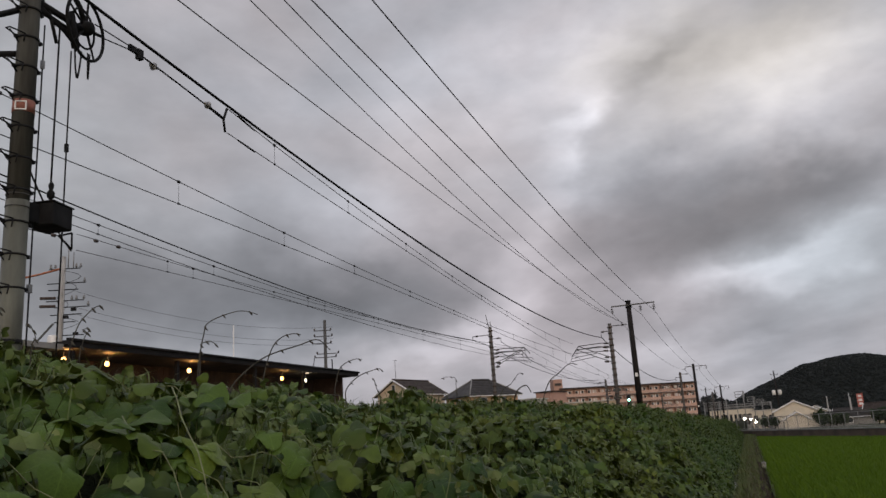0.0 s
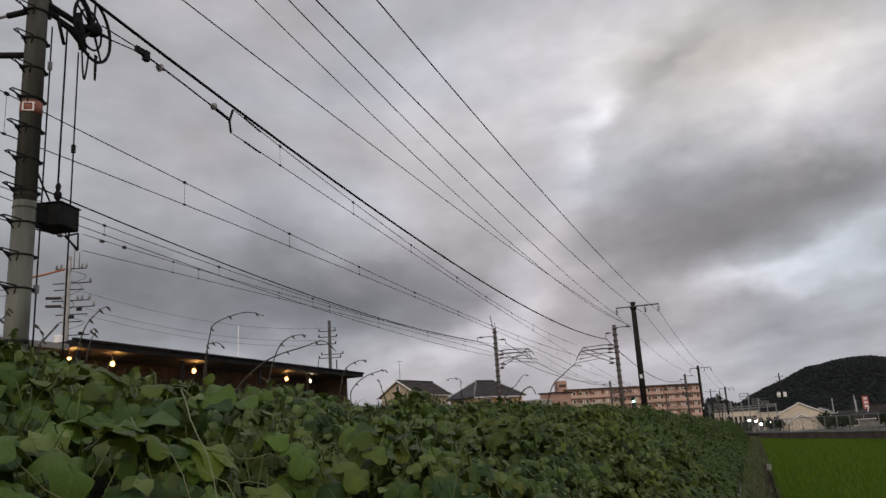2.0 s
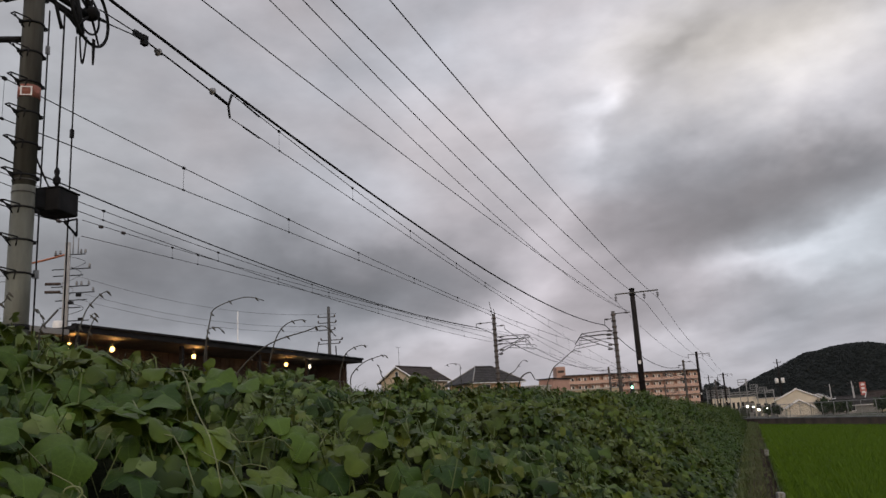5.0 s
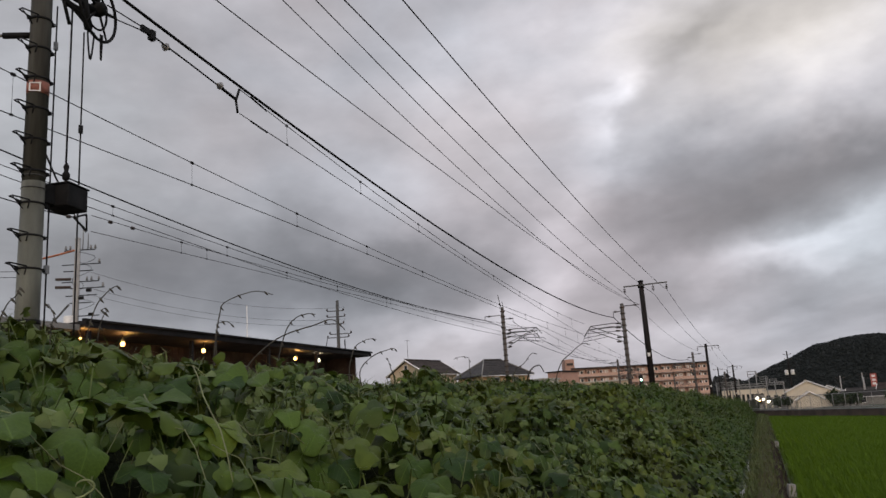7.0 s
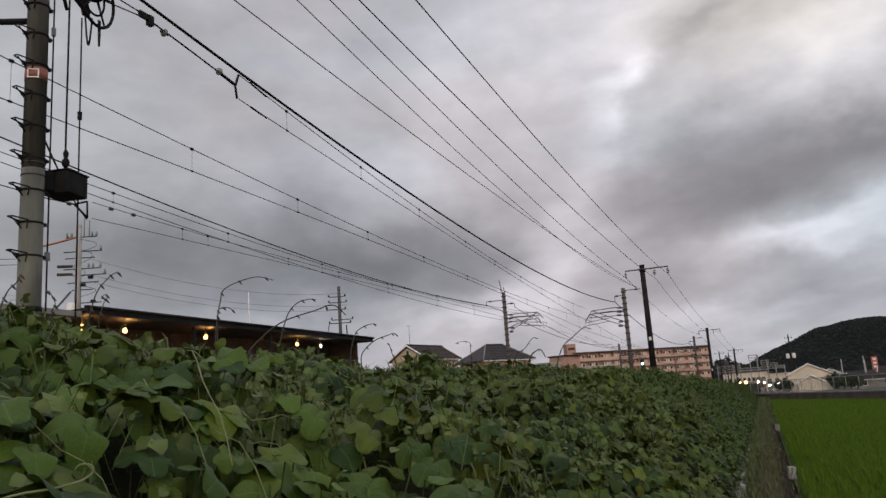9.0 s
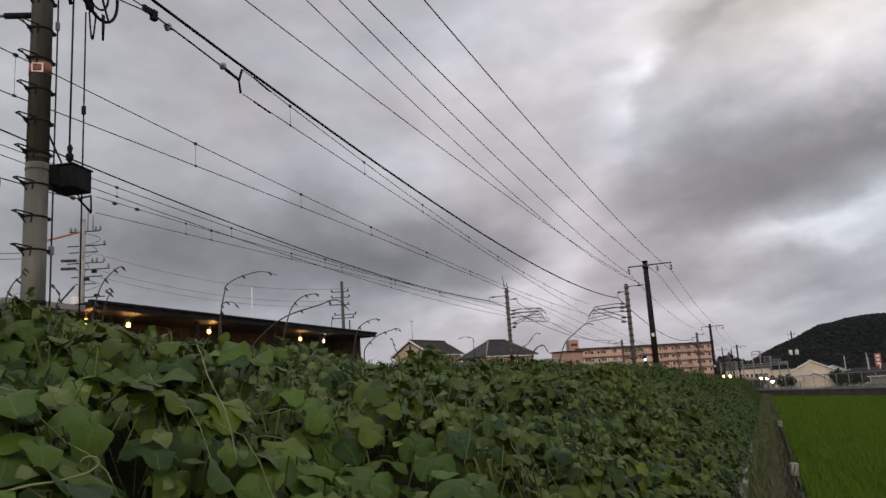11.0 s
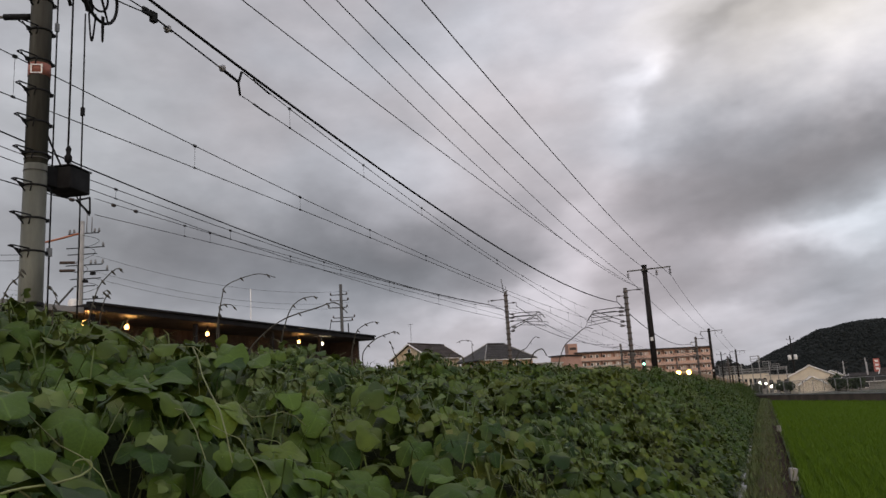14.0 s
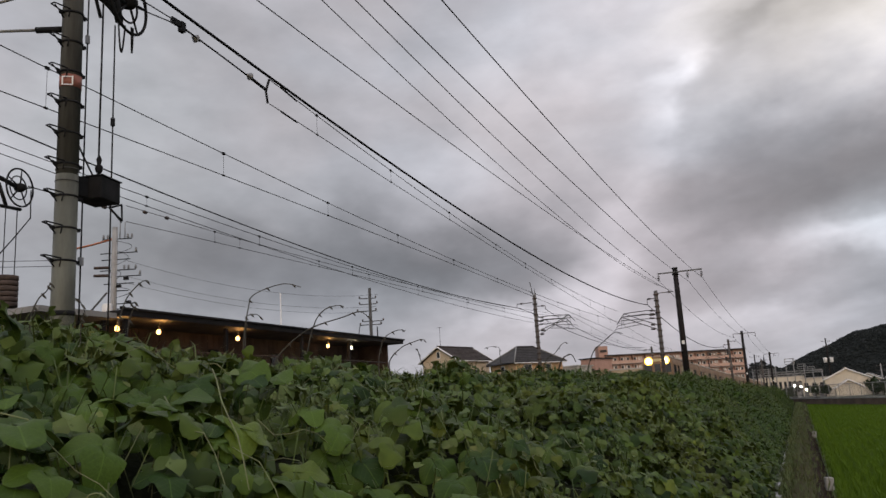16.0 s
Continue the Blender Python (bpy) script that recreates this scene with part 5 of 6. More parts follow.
# ---- poles beyond the tracks ----
def service_pole():
    """Concrete street pole crowded with crossarms, insulators and a transformer."""
    root = thing("utility_pole", (-42.0, 40.0, 0.6), "concrete utility pole crowded with crossarms, insulators and a transformer", "utility pole", "utility poles")
    Build().tube([(0, 0, 0), (0, 0, 14.6)], 0.27, 12, 0.19).make("pole", M_POLE_PALE, root)
    ax = Vector((0.93, 0.37, 0))

    def arm(z, a, b, r=0.036):
        Build().tube([tuple(ax * a + Vector((0, 0, z))), tuple(ax * b + Vector((0, 0, z)))], r, 6).make("crossarm", M_BLACK, root)

    for z, a, b in ((13.75, -0.9, 1.2), (12.75, -1.0, 1.6), (11.55, -1.0, 1.5), (11.1, -0.4, 1.9), (12.3, -0.9, 1.1), (10.6, -0.7, 1.4), (10.1, -0.4, 1.0), (9.2, -0.2, 1.6), (8.85, 0.0, 1.2)):
        arm(z, a, b)
    Build().tube([tuple(ax * -3.6 + Vector((0, 0, 13.1))), tuple(ax * -1.6 + Vector((0, 0, 13.45))), tuple(ax * 0.0 + Vector((0, 0, 13.8)))], 0.07, 6).make("orange_sleeve", M_ORANGE_SLEEVE, root, "orange protective sleeve on a wire")
    for a, z in ((-0.8, 13.8), (-0.5, 13.8), (0.9, 13.8), (1.2, 13.8), (1.5, 12.8), (1.0, 11.6), (1.5, 11.6), (1.8, 11.15), (0.7, 11.6)):
        Build().lathe(tuple(ax * a + Vector((0, 0, z))), (0, 0, 1), [(0, 0.04), (0.05, 0.085), (0.12, 0.09), (0.17, 0.05), (0.24, 0.075), (0.30, 0.02)], 8).make("insulator", M_PORCELAIN, root)
    for a in (0.35, 0.7):
        Build().tube([tuple(ax * a + Vector((0, 0, 13.8))), tuple(ax * a + Vector((0, 0, 15.6 - a)))], 0.035, 6).make("rod", M_PORCELAIN, root)
    Build().lathe(tuple(ax * -0.15 + Vector((0, -0.35, 8.0))), (0, 0, 1), [(0, 0.28), (0.05, 0.34), (1.1, 0.34), (1.2, 0.26)], 14).make("transformer", M_WHITE, root, "pale transformer can")
    for a, z in ((-0.75, 11.75), (-0.75, 11.2)):
        Build().tube([tuple(ax * (a - 0.45) + Vector((0, -0.25, z))), tuple(ax * (a + 0.55) + Vector((0, -0.25, z - 0.04)))], 0.10, 8).make("cutout_switch", M_RUST, root)
    Build().tube([tuple(ax * 0.3 + Vector((0, -0.2, 7.0))), tuple(ax * 0.3 + Vector((0, -0.2, 13.4)))], 0.05, 6).make("conduit", M_POLE_PALE, root)
    for a, z in ((1.2, 9.25), (0.8, 8.9), (1.4, 8.5), (0.9, 8.2), (1.0, 10.9), (0.5, 10.4)):
        Build().box(tuple(ax * a + Vector((0, -0.2, z))), (0.30, 0.20, 0.20), 20).make("switch_box", M_BLACK, root)
    for k, (z0, z1) in enumerate(((13.6, 12.7), (12.9, 11.9), (12.2, 11.0), (11.6, 10.9), (10.4, 9.6), (9.5, 8.4))):
        pts = [tuple(ax * (0.2 + (1.1 - 0.25 * (k % 4)) * (-0.7 if k % 3 == 2 else 1) * math.sin(math.pi * i / 10)) + Vector((0, -0.1, z0 + (z1 - z0) * i / 10))) for i in range(11)]
        Build().tube(pts, 0.016, 5).make("loop_cable", M_BLACK, root)
    Build().tube([tuple(ax * -0.3 + Vector((0, -0.2, 10.0))), tuple(ax * -2.6 + Vector((0, -1.2, 6.4)))], 0.07, 8, 0.06).make("stay_guard", M_STEEL, root)
    return root


M_POLE_PALE = surface("pale_pole_concrete", (0.33, 0.32, 0.31), (0.24, 0.235, 0.23), 2.0, 30, 0.8)
M_ORANGE_SLEEVE = surface("orange_sleeve", (0.40, 0.13, 0.06), None, 4, 30, 0.6)
service_pole()
for z, sag in ((12.75, 1.0), (11.65, 0.9), (11.2, 0.9)):
    wire("thin street wire behind the station", [span(40, z, 64, z - 0.6, sag, -41.0, -34.5)], 0.011, M_WIRE_PALE, "street_wire", "street wires")
for z in (13.1, 12.7):
    wire("thin street wire behind the station", [span(20, z - 0.1, 38.7, z, 0.3, -62, -45.3)], 0.02, M_WIRE, "street_wire", "street wires")


def slim_pole(name, at, h, r, material, label, arms=(), group="utility poles", category="utility pole"):
    root = thing(name, at, label, category, group)
    Build().tube([(0, 0, 0), (0, 0, h)], r, 10, r * 0.75).make("pole", material, root)
    for dz, a, b in arms:
        Build().tube([(a * 0.93, a * 0.37, h - dz), (b * 0.93, b * 0.37, h - dz)], 0.04, 6).make("crossarm", M_STEEL, root)
        for q in (a, b):
            Build().lathe((q * 0.93, q * 0.37, h - dz), (0, 0, 1), [(0, 0.03), (0.05, 0.07), (0.18, 0.07), (0.22, 0.02)], 8).make("insulator", M_BROWN_PORCELAIN, root)
    return root


street = slim_pole("utility_pole", (-33.0, 59.8, 0.5), 11.6, 0.17, M_STEEL, "grey utility pole with several crossarms behind the station", ((0.9, -0.9, 0.5), (1.4, -0.9, 0.6), (2.0, -1.1, 0.5), (2.9, -0.7, 1.1), (3.2, -0.9, 0.9)))
Build().tube([(-0.9, -0.3, 8.4), (-1.2, -0.4, 6.6), (-1.7, -0.6, 5.4)], 0.03, 6).tube([(0.5, 0.2, 8.2), (0.55, 0.2, 5.0)], 0.05, 6).make("cable", M_BLACK, street)
slim_pole("flag_pole", (-41.6, 58.8, 0.5), 12.0, 0.065, M_WHITE, "thin white metal pole behind the station", (), "", "pole")
antenna = slim_pole("tv_antenna", (-48.9, 110.0, 10.4), 3.1, 0.035, M_STEEL, "thin roof aerial on the gabled house", (), "", "antenna")
Build().tube([(-0.35, -0.14, 3.0), (0.35, 0.14, 3.0)], 0.02, 5).tube([(-0.2, -0.3, 3.0), (0.2, 0.3, 3.0)], 0.02, 5).make("dipole", M_STEEL, antenna)


# ---- tensioner and wires of the further track ----
def far_tensioner():
    root = thing("line_tensioner", (-19.0, 14.7, 4.9), "black line tensioner with a spoked wheel and round weights", "line tensioner", "line tensioners")
    spoked_wheel(root, (0, 0.05, 3.40), 0.95)
    for pts, r in (([(0, -1.6, 3.75), (0, -0.4, 3.50), (0, 0.1, 3.35)], 0.06), ([(0, -1.6, 3.2), (0, -0.5, 3.55)], 0.05), ([(0, -1.2, 2.75), (0, 0.1, 2.78)], 0.05), ([(0, -0.6, 3.4), (0, -0.35, 2.8)], 0.05), ([(0, 0.4, 3.4), (0, 0.42, 2.6), (0, -0.1, 1.9), (0, -0.5, 1.4)], 0.018)):
        Build().tube(pts, r, 6).make("bracket", M_BLACK, root)
    Build().tube([(0, 0.0, 0.9), (0, 0.0, 2.8)], 0.014, 6).make("guide_rod", M_BLACK, root)
    Build().tube([(0, -0.35, 0.9), (0, -0.35, 2.8)], 0.014, 6).make("guide_rod", M_BLACK, root)
    for k in range(6):
        Build().lathe((0, -0.2, 0.02 + k * 0.145), (0, 0, 1), [(0, 0.26), (0.01, 0.28), (0.12, 0.28), (0.13, 0.26)], 18).make("weight_disc", M_RUST, root)
    Build().tube([(0, 2.2, 3.45), (0, 3.2, 3.48)], 0.02, 6).tube([(0, 3.2, 3.48), (0, 3.7, 3.68)], 0.035, 6).tube([(0, 3.2, 3.48), (0, 3.72, 3.15)], 0.035, 6).tube([(0, 3.7, 3.66), (0, 3.72, 3.15)], 0.03, 6).make("yoke", M_BLACK, root)
    Build().tube([(0, 0.3, 3.5), (0, 2.2, 3.45)], 0.016, 6).make("pull_rope", M_BLACK, root)
    for y in (2.9, 4.6, 5.6):
        Build().lathe((0, y, 3.46 + (0.18 if y > 4 else 0)), (0, 1, 0), [(0, 0.02), (0.05, 0.06), (0.15, 0.06), (0.2, 0.02)], 8).make("insulator", M_BROWN_PORCELAIN, root)
    return root


far_tensioner()
wire("dark bonding cable slung between poles", [span(8.6, 6.25, 18.4, 8.0, 0.15, -9.9, -19.0)], 0.018)


# ---- signal, low buildings, town ----
def railway_signal():
    root = thing("railway_signal", (-14.3, 107.0, 0.6), "railway colour light signal showing green", "signal")
    Build().tube([(0, 0, 0), (0, 0, 4.9)], 0.08, 8).make("post", M_BLACK, root)
    Build().box((0, -0.1, 4.2), (0.45, 0.16, 1.3)).make("head", M_BLACK, root, bevel=0.03)
    for k, z in enumerate((3.85, 4.25, 4.65)):
        Build().lathe((0, -0.18, z), (0, -1, 0), [(0, 0.12), (0.02, 0.15), (0.04, 0.10)], 12).make("lens", M_GREEN if k == 1 else M_DARK_GLASS, root, "lit green lens" if k == 1 else "dark lens")
    return root


M_GREEN = glowing("green_signal", (0.35, 1.0, 0.72), 9.0)
railway_signal()
M_CONTAINER = surface("white_sheet_wall", (0.44, 0.41, 0.37), (0.34, 0.32, 0.29), 1.0, 10, 0.6)


def low_block(name, at, turn, size, wall_mat, roof_mat, label, windows=3):
    root = thing(name, at, label, "building", turn=turn)
    w, d, h = size
    Build().box((0, 0, h / 2), (w, d, h)).make("wall", wall_mat, root)
    Build().box((0, 0, h + 0.1), (w + 0.6, d + 0.6, 0.22)).make("roof", roof_mat, root)
    for i in range(windows):
        x = -w / 2 + (i + 0.5) * w / windows
        f = Build().box((x, -d / 2 - 0.02, h * 0.58), (w / windows * 0.55, 0.08, h * 0.36)).make("window_frame", M_STEEL, root)
        Build().box((x, -d / 2 - 0.05, h * 0.58), (w / windows * 0.48, 0.05, h * 0.30)).make("pane", M_DARK_GLASS, f)
    return root


low_block("storage_building", (-37.5, 145.0, 1.0), -18, (4.2, 5, 6.3), M_CONTAINER, M_CONTAINER, "small white flat-roofed building beside the line", 2)
low_block("brick_building", (-35.0, 152.0, 1.0), -18, (3.2, 6, 7.7), M_TILE_BROWN, M_ROOF_DARK, "dark brick building with a flat roof", 2)
low_block("platform_canopy", (-27.5, 152.0, 1.0), 14, (9.5, 4, 5.3), M_WALL_CREAM, M_CONTAINER, "long low cream building with a pale roof", 5)
low_block("factory_building", (-6.4, 362.0, -3.0), -4, (16.5, 14, 8.2), M_WALL_WHITE, M_CONTAINER, "long low pale factory building behind the line", 9)
low_block("factory_building", (3.6, 214.0, -1.4), -4, (5.2, 8, 4.4), M_WALL_WHITE, M_CONTAINER, "low pale building beside the substation", 3)
low_block("grey_building", (17.6, 178.0, -1.4), -16, (7.0, 8, 2.4), M_GREY_WALL, M_ROOF_TILE, "low grey building behind the fence", 2)
low_block("far_building", (24.5, 300.0, -2.0), -10, (20, 9, 4.2), M_CONTAINER, M_ROOF_TILE, "far pale building under the hill", 8)
low_block("far_building", (5.0, 330.0, -2.0), -10, (14, 9, 4.6), M_GREY_WALL, M_ROOF_BROWN, "far grey building under the hill", 6)
house((8.4, 172.0, -1.2), 4, 8.6, 7.6, 3.6, 5.4, M_WALL_WHITE, M_WALL_WHITE, "white gabled workshop behind the fence", over=0.3, windows=((-2.0, 0, 1.9, 1.6, 1.0, "front"),)).rotation_euler[2] += radians(86)
house((8.0, 160.0, -1.2), 92, 4.2, 4.4, 2.0, 3.3, M_WALL_WHITE, M_WALL_WHITE, "small white gabled annex", over=0.25)
house((17.6, 163.0, -1.2), -6, 7.6, 6.0, 2.0, 2.8, M_GREY_WALL, M_ROOF_TILE, "low grey house with a dark tiled roof", windows=((-1.2, 0, 1.3, 2.2, 1.0, "front"),))
house((15.6, 215.0, -1.2), 80, 6.5, 5.4, 3.3, 4.6, M_WALL_WHITE, M_ROOF_TILE, "white gabled house further back in the town")
house((26.0, 225.0, -1.2), -12, 11, 7.0, 2.5, 3.6, M_WALL_WHITE, M_ROOF_TILE, "pale house with a grey roof in the town")
house((23.8, 168.0, -1.2), -14, 6.0, 5.0, 3.0, 4.0, M_WALL_WHITE, M_ROOF_BROWN, "white house with a brown roof at the field's end")
tower = thing("sign_tower", (21.5, 182.0, -1.0), "red and white upright advertising sign on a post", "sign")
Build().box((0, 0, 4.6), (1.1, 0.4, 2.6)).make("panel", M_RED_SIGN, tower)
for k in range(3):
    Build().box((0, -0.22, 5.4 - k * 0.75), (0.62, 0.03, 0.42)).make("mark", M_WHITE, tower, "white mark")
Build().box((0, 0, 1.7), (0.5, 0.3, 3.4)).make("post", M_STEEL, tower)


def substation():
    """Steel lattice frames and busbars beside the line."""
    root = thing("substation_frame", (0, 172.0, -0.9), "grey steel lattice frames of a railway substation", "substation")
    for x, h in ((-8.2, 6.2), (-6.8, 5.4), (-5.2, 6.0), (-3.9, 6.4), (-1.9, 6.2), (-0.5, 7.8), (1.3, 6.4), (2.8, 5.6), (4.4, 5.2)):
        Build().tube([(x, 0, 0), (x, 0, h)], 0.11, 6).make("post", M_GALV, root)
    for z, a, b in ((5.9, -8.2, -3.7), (5.2, -8.2, 4.4), (4.7, -8.2, 1.3)):
        beam = Build().tube([(a, 0, z), (b, 0, z)], 0.07, 4).tube([(a, 0, z - 0.42), (b, 0, z - 0.42)], 0.06, 4)
        n = int((b - a) / 0.8)
        for i in range(n):
            x0, x1 = a + (b - a) * i / n, a + (b - a) * (i + 1) / n
            beam.tube([(x0, 0, z if i % 2 else z - 0.42), (x1, 0, z - 0.42 if i % 2 else z)], 0.04, 4)
        beam.make("truss", M_GALV, root)
    for x0, x1, z0, z1 in ((-2.0, -0.3, 6.6, 7.7), (0.2, 1.6, 5.6, 6.5), (1.9, 3.2, 5.2, 5.9), (3.2, 4.5, 4.8, 5.3)):
        f = Build()
        for a, b in (((x0, z0), (x1, z0)), ((x1, z0), (x1, z1)), ((x1, z1), (x0, z1)), ((x0, z1), (x0, z0)), ((x0, (z0 + z1) / 2), (x1, (z0 + z1) / 2))):
            f.tube([(a[0], 0, a[1]), (b[0], 0, b[1])], 0.06, 4)
        f.make("frame", M_GALV, root)
    for i in range(4):
        x = -0.1 + i * 1.3
        Build().lathe((x, -0.5, 1.2), (0, 0, 1), [(0, 0.10), (0.1, 0.18), (0.5, 0.12), (0.9, 0.2), (1.3, 0.12), (1.6, 0.05)], 8).make("bushing", M_BROWN_PORCELAIN, root)
        Build().box((x, -0.5, 0.6), (0.8, 0.8, 1.2)).make("cabinet", M_GREY_WALL, root)
    return root


substation()
slim_pole("utility_pole", (-7.45, 171.0, -0.9), 9.0, 0.14, M_DARK_POLE, "dark steel pole among the substation frames", ((0.5, -0.9, 0.9),))
slim_pole("utility_pole", (-5.9, 176.0, -0.9), 8.6, 0.15, M_DARK_POLE, "dark steel pole among the substation frames")
tpole = slim_pole("utility_pole", (5.7, 168.0, -0.9), 11.0, 0.16, M_DARK_POLE, "utility pole with two pale transformers beside the white workshop", ((0.7, -0.7, 0.7), (1.6, -0.6, 0.8)))
for s in (-0.55, 0.55):
    Build().lathe((s, -0.1, 6.4), (0, 0, 1), [(0, 0.25), (0.05, 0.34), (0.85, 0.34), (0.95, 0.25)], 10).make("transformer", M_WHITE, tpole, "pale transformer can")
for x, y, h in ((14.6, 172, 5.6), (18.9, 176, 6.0), (15.4, 182, 4.8), (19.6, 181, 5.2), (9.9, 195, 5.0)):
    slim_pole("utility_pole", (x, y, -0.9), h, 0.12, M_POLE_PALE, "thin utility pole among the town roofs", ((0.4, -0.8, 0.8),))


def yard_lamp(x, y, z, base=-0.9):
    root = thing("yard_lamp", (x, y, base), "lit white lamp on a short post by the road", "lamp", "yard lamps")
    Build().tube([(0, 0, 0), (0, 0, z - base)], 0.05, 6).make("post", M_STEEL, root)
    Build().lathe((0, -0.05, z - base), (0, 0, 1), [(-0.19, 0.07), (-0.13, 0.20), (0.13, 0.20), (0.19, 0.07)], 10).make("bulb", M_YARD, root, "glowing white bulb")


M_YARD = glowing("yard_light", (1.0, 0.92, 0.75), 30.0)
for x, y, z in ((-0.8, 166, 1.45), (0.3, 164, 1.27), (1.15, 163, 0.7), (2.75, 165, 0.8), (-2.2, 160, 0.1)):
    yard_lamp(x, y, z)


def shrub(x, y, base, size, label="dark green shrub beside the houses", group="shrubs"):
    """A small bushy tree: a forked trunk and a crown of many leaf clumps."""
    rng = np.random.default_rng(int(abs(x * 13 + y * 7)))
    root = thing("tree", (x, y, base), label, "tree", group)
    t = Build().tube([(0, 0, 0), (0.05 * size, 0, 0.5 * size), (0.0, 0.1 * size, 0.9 * size)], 0.07 * size, 6, 0.03 * size)
    for a in range(4):
        t.tube([(0.03 * size, 0, (0.4 + 0.1 * a) * size), (0.4 * size * math.cos(a * 1.7), 0.4 * size * math.sin(a * 1.7), (0.8 + 0.1 * a) * size)], 0.03 * size, 5, 0.012 * size)
    t.make("trunk", M_STEM_DARK, root)
    n = 420
    c = rng.normal(0, 1, (n, 3))
    c = c / np.linalg.norm(c, axis=1, keepdims=True) * rng.uniform(0.35, 1.0, (n, 1)) ** 0.6 * np.array([0.62, 0.62, 0.5]) * size * (0.8 + 0.35 * np.sin(3 * c[:, :1]))
    co = c[:, None, :] + rng.normal(0, 0.10, (n, 4, 3)) * size + np.array([0, 0, 0.95 * size])
    bulk("crown", co, [(0, 1, 2, 3)], M_LEAF_DARK, root, smooth=False)
    return root


M_LEAF_DARK = foliage("shrub_leaf", (0.022, 0.035, 0.018), (0.035, 0.055, 0.025), (0.04, 0.055, 0.022))
for x, y, base, s in ((12.3, 168, -1.0, 2.2), (13.2, 170, -1.0, 1.9), (2.6, 165, -1.0, 1.7), (4.3, 163, -1.0, 1.6), (11.4, 150, -0.9, 1.3), (11.7, 140, -1.0, 1.7), (12.7, 141, -1.0, 1.6), (13.6, 140, -1.0, 1.7), (18.6, 140, -1.0, 1.9), (19.5, 141, -1.0, 1.9),
                      (-38.5, 128, 1.0, 3.4), (-31.5, 100, 1.2, 3.2), (-33.5, 104, 1.0, 2.9), (-41, 105, 1.0, 2.6), (-24, 135, 0.8, 2.4), (-27, 140, 0.8, 2.4)):
    shrub(x, y, base, s)


# ---- the train ----
M_TRAIN = surface("train_body", (0.24, 0.155, 0.095), (0.20, 0.13, 0.08), 0.8, 12, 0.65, specular=0.2)
M_TRAIN_ROOF = surface("train_roof", (0.42, 0.36, 0.30), (0.32, 0.28, 0.24), 1.5, 14, 0.6)
M_TRAIN_STRIPE = surface("train_stripe", (0.20, 0.10, 0.06), None, 1.0, 12, 0.4)
M_TRAIN_GLASS = surface("train_glass", (0.035, 0.036, 0.04), None, 1.0, 8, 0.12, bump=0)
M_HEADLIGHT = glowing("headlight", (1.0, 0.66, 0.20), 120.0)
# glow of the oversized bowls that stand in for lens glare
M_GLARE_BOWL = glowing("headlight_glare", (1.0, 0.56, 0.10), 3.2)
M_INTERIOR = glowing("lit_train_window", (1.0, 0.80, 0.55), 0.16)
CAR = 20.0


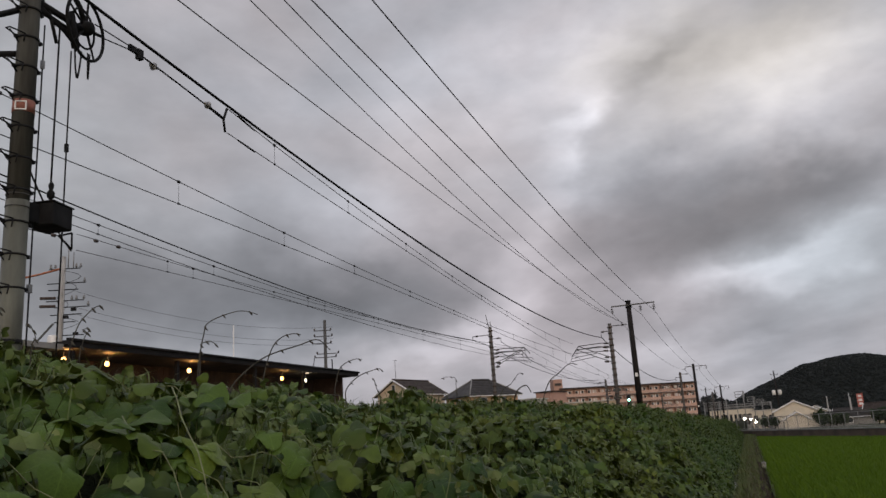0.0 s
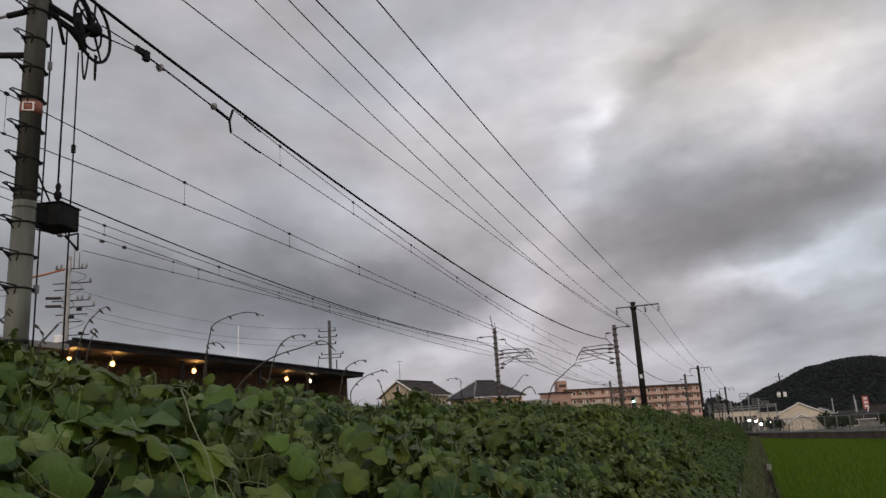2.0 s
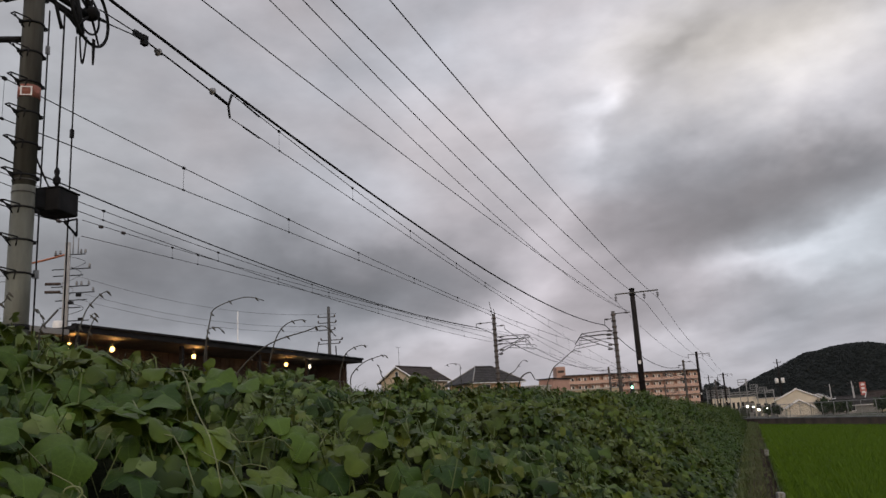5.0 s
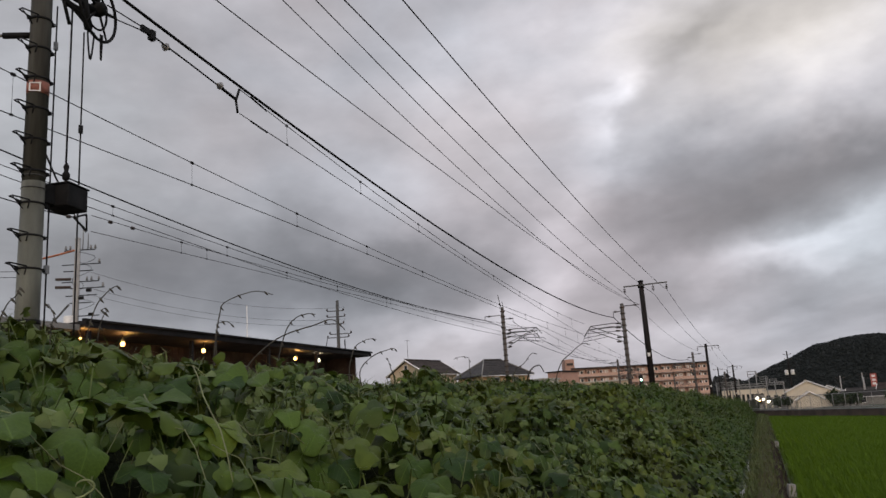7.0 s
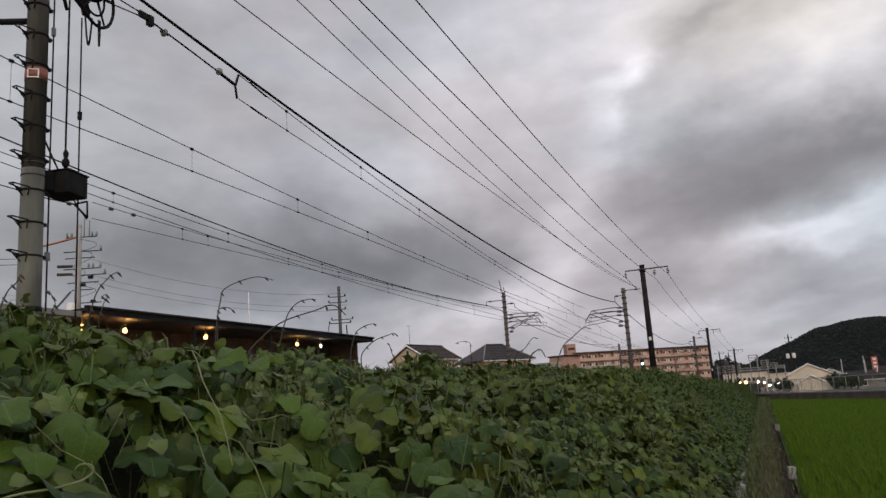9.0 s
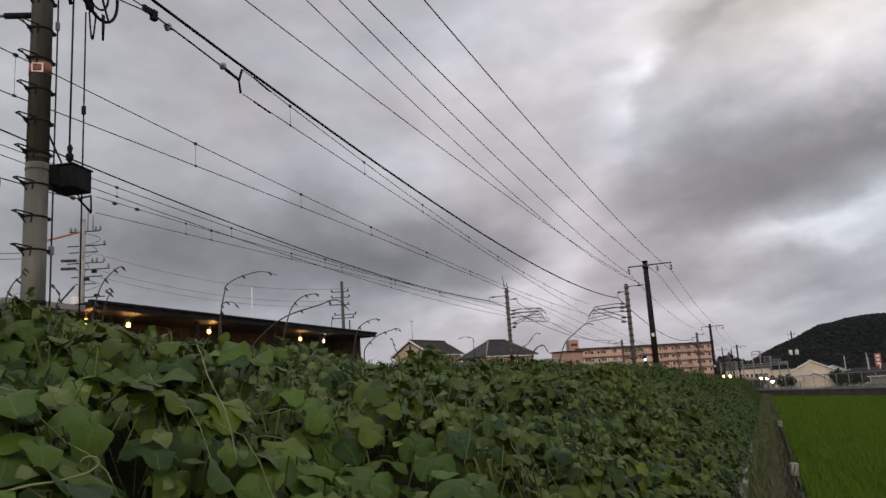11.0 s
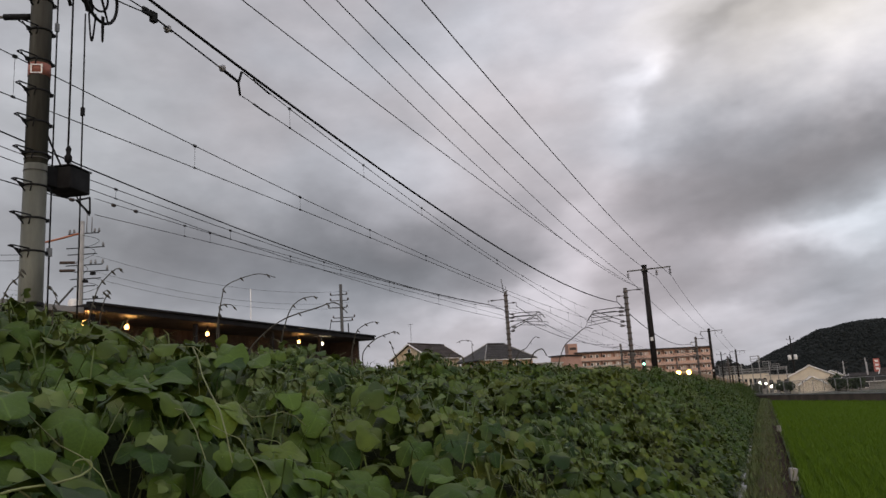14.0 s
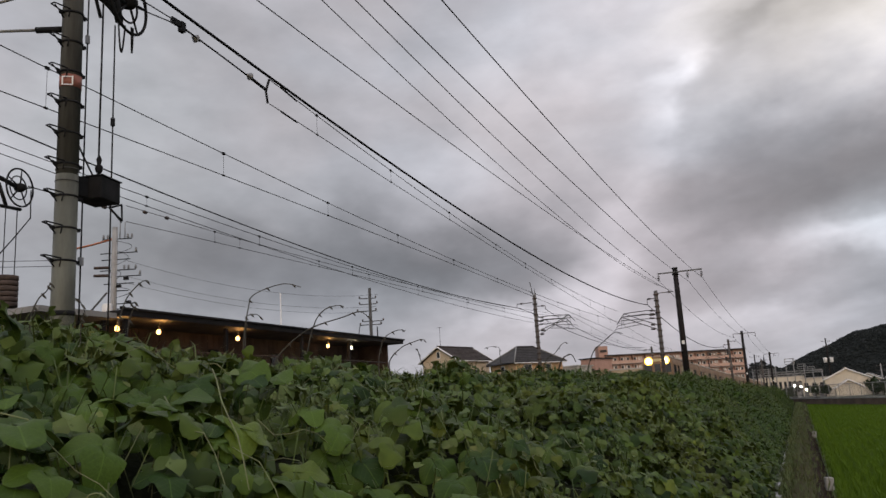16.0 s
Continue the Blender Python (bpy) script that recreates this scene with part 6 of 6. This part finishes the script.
def car_body(name, root, front):
    """One carriage: body with a curved roof, doors, windows, underframe and bogies. Its nose is at y = 0 and it reaches back along +y."""
    car = new(name)
    car.parent = root
    w, L = 1.42, CAR - 0.5
    section = [(-w, 1.0), (-w, 2.9), (-w * 0.96, 3.2), (-w * 0.80, 3.45), (-w * 0.5, 3.58), (0, 3.64), (w * 0.5, 3.58), (w * 0.80, 3.45), (w * 0.96, 3.2), (w, 2.9), (w, 1.0)]
    b = Build()
    for y in (0.0, 0.08, L - 0.08, L):
        k = 0.97 if y in (0.0, L) else 1.0
        b.v.extend((x * k, y, 1.0 + (z - 1.0) * k) for x, z in section)
    n = len(section)
    for j in range(3):
        for i in range(n):
            i2 = (i + 1) % n
            b.face((j * n + i, (j + 1) * n + i, (j + 1) * n + i2, j * n + i2), False)
    b.face(list(range(n)))
    b.face([3 * n + i for i in range(n)][::-1])
    b.make("body", M_TRAIN, car)
    roof = Build()
    for y in (4, 10, 16):
        roof.box((0, y, 3.72), (1.5, 2.6, 0.22))
    roof.make("roof_units", M_TRAIN_ROOF, car, bevel=0.03)
    Build().box((0, L / 2, 3.46), (2.5, L - 0.3, 0.05)).make("roof_edge", M_TRAIN_ROOF, car)
    for s in (-1, 1):
        Build().box((s * (w + 0.006), L / 2, 1.65), (0.012, L - 0.3, 0.28)).make("stripe", M_TRAIN_STRIPE, car)
        for i in range(3):
            y = 3.4 + i * 6.4
            Build().box((s * (w + 0.008), y, 2.0), (0.02, 1.3, 1.85)).make("door", M_TRAIN, car)
            Build().box((s * (w + 0.02), y, 2.35), (0.02, 0.9, 0.8)).make("door_window", M_TRAIN_GLASS, car)
        for i in range(5):
            y = 1.2 + i * 3.2 + (1.6 if i else 0.0)
            Build().box((s * (w + 0.008), y, 2.35), (0.02, 1.5, 0.8)).make("window", M_INTERIOR if i % 2 else M_TRAIN_GLASS, car)
    Build().box((0, L / 2, 0.8), (2.3, L - 1.5, 0.5)).make("underframe", M_BLACK, car)
    for y in (3.2, L - 3.2):
        bogie = Build().box((0, y, 0.55), (2.0, 2.6, 0.35)).make("bogie", M_BLACK, car)
        for dy in (-1.0, 1.0):
            for s in (-0.55, 0.55):
                Build().lathe((s - 0.06, y + dy, 0.43), (1, 0, 0), [(0, 0.3), (0.02, 0.42), (0.10, 0.43), (0.12, 0.3)], 18).make("wheel", M_RUST, bogie)
    if front:
        Build().box((0, -0.02, 2.05), (0.82, 0.05, 2.0)).make("gangway_door", M_TRAIN, car)
        Build().box((0, -0.05, 2.48), (0.56, 0.03, 0.8)).make("door_window", M_TRAIN_GLASS, car)
        for s in (-1, 1):
            Build().box((s * 0.88, -0.02, 2.48), (0.72, 0.05, 0.85)).make("windscreen", M_TRAIN_GLASS, car)
            # bowl wider than the real lamp, lit all over to draw its glare
            lamp = Build().lathe((s * 0.77, -0.10, 3.17), (0, 1, 0), [(0, 0.36), (0.02, 0.40), (0.12, 0.40), (0.14, 0.26)], 16).make("lamp_housing", M_GLARE_BOWL, car, "oversized glowing bowl that draws the headlight's glare")
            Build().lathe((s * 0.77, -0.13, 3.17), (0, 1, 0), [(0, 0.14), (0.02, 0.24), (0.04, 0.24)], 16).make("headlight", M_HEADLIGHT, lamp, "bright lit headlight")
        Build().box((0, -0.02, 3.24), (0.9, 0.06, 0.26)).make("destination_box", M_LAMP_WHITE_DIM, car, "lit destination box")
        Build().box((0, 0.05, 1.2), (2.76, 0.14, 0.35)).make("skirt", M_TRAIN_STRIPE, car)
        Build().box((0, -0.25, 0.95), (0.3, 0.6, 0.28)).make("coupler", M_BLACK, car)
    return car


M_LAMP_WHITE_DIM = glowing("destination_glow", (1.0, 0.75, 0.4), 0.35)
train = thing("train", (rail_x(477), 477, rail_z(477)), "beige commuter train with two bright headlights on the roof corners", "train")
cars = [car_body("car", train, i == 0) for i in range(6)]
panto = Build().tube([(-0.8, 9, 4.6), (0.8, 9, 4.6)], 0.03, 6).tube([(-0.5, 8.5, 3.7), (-0.6, 9.6, 4.15), (-0.5, 9, 4.6)], 0.03, 6).tube([(0.5, 8.5, 3.7), (0.6, 9.6, 4.15), (0.5, 9, 4.6)], 0.03, 6)
panto.make("pantograph", M_BLACK, cars[1])


def on_track(y):
    """The pose of a carriage whose nose is at y."""
    dx = (rail_x(y + CAR) - rail_x(y)) / CAR
    return pose(rail_x(y), y, rail_z(y), math.degrees(math.atan(-0.0183)), 0, math.degrees(math.atan(-dx)))


def nose(t):
    return 77.0 + 25.0 * (16.0 - t)


def motions():
    """The train comes round the bend; the cloud deck drifts."""
    times = [0.5 * i for i in range(33)]
    walk(train, [(t, on_track(nose(t))) for t in times])
    for i, car in enumerate(cars):
        walk(car, [(t, on_track(nose(t)).inverted() @ on_track(nose(t) + CAR * i)) for t in times])
    walk(clouds, [(t, pose(0, 0, 1.6, 0.0, 0.0, -0.23 * (t - 7.0))) for t in times])


motions()
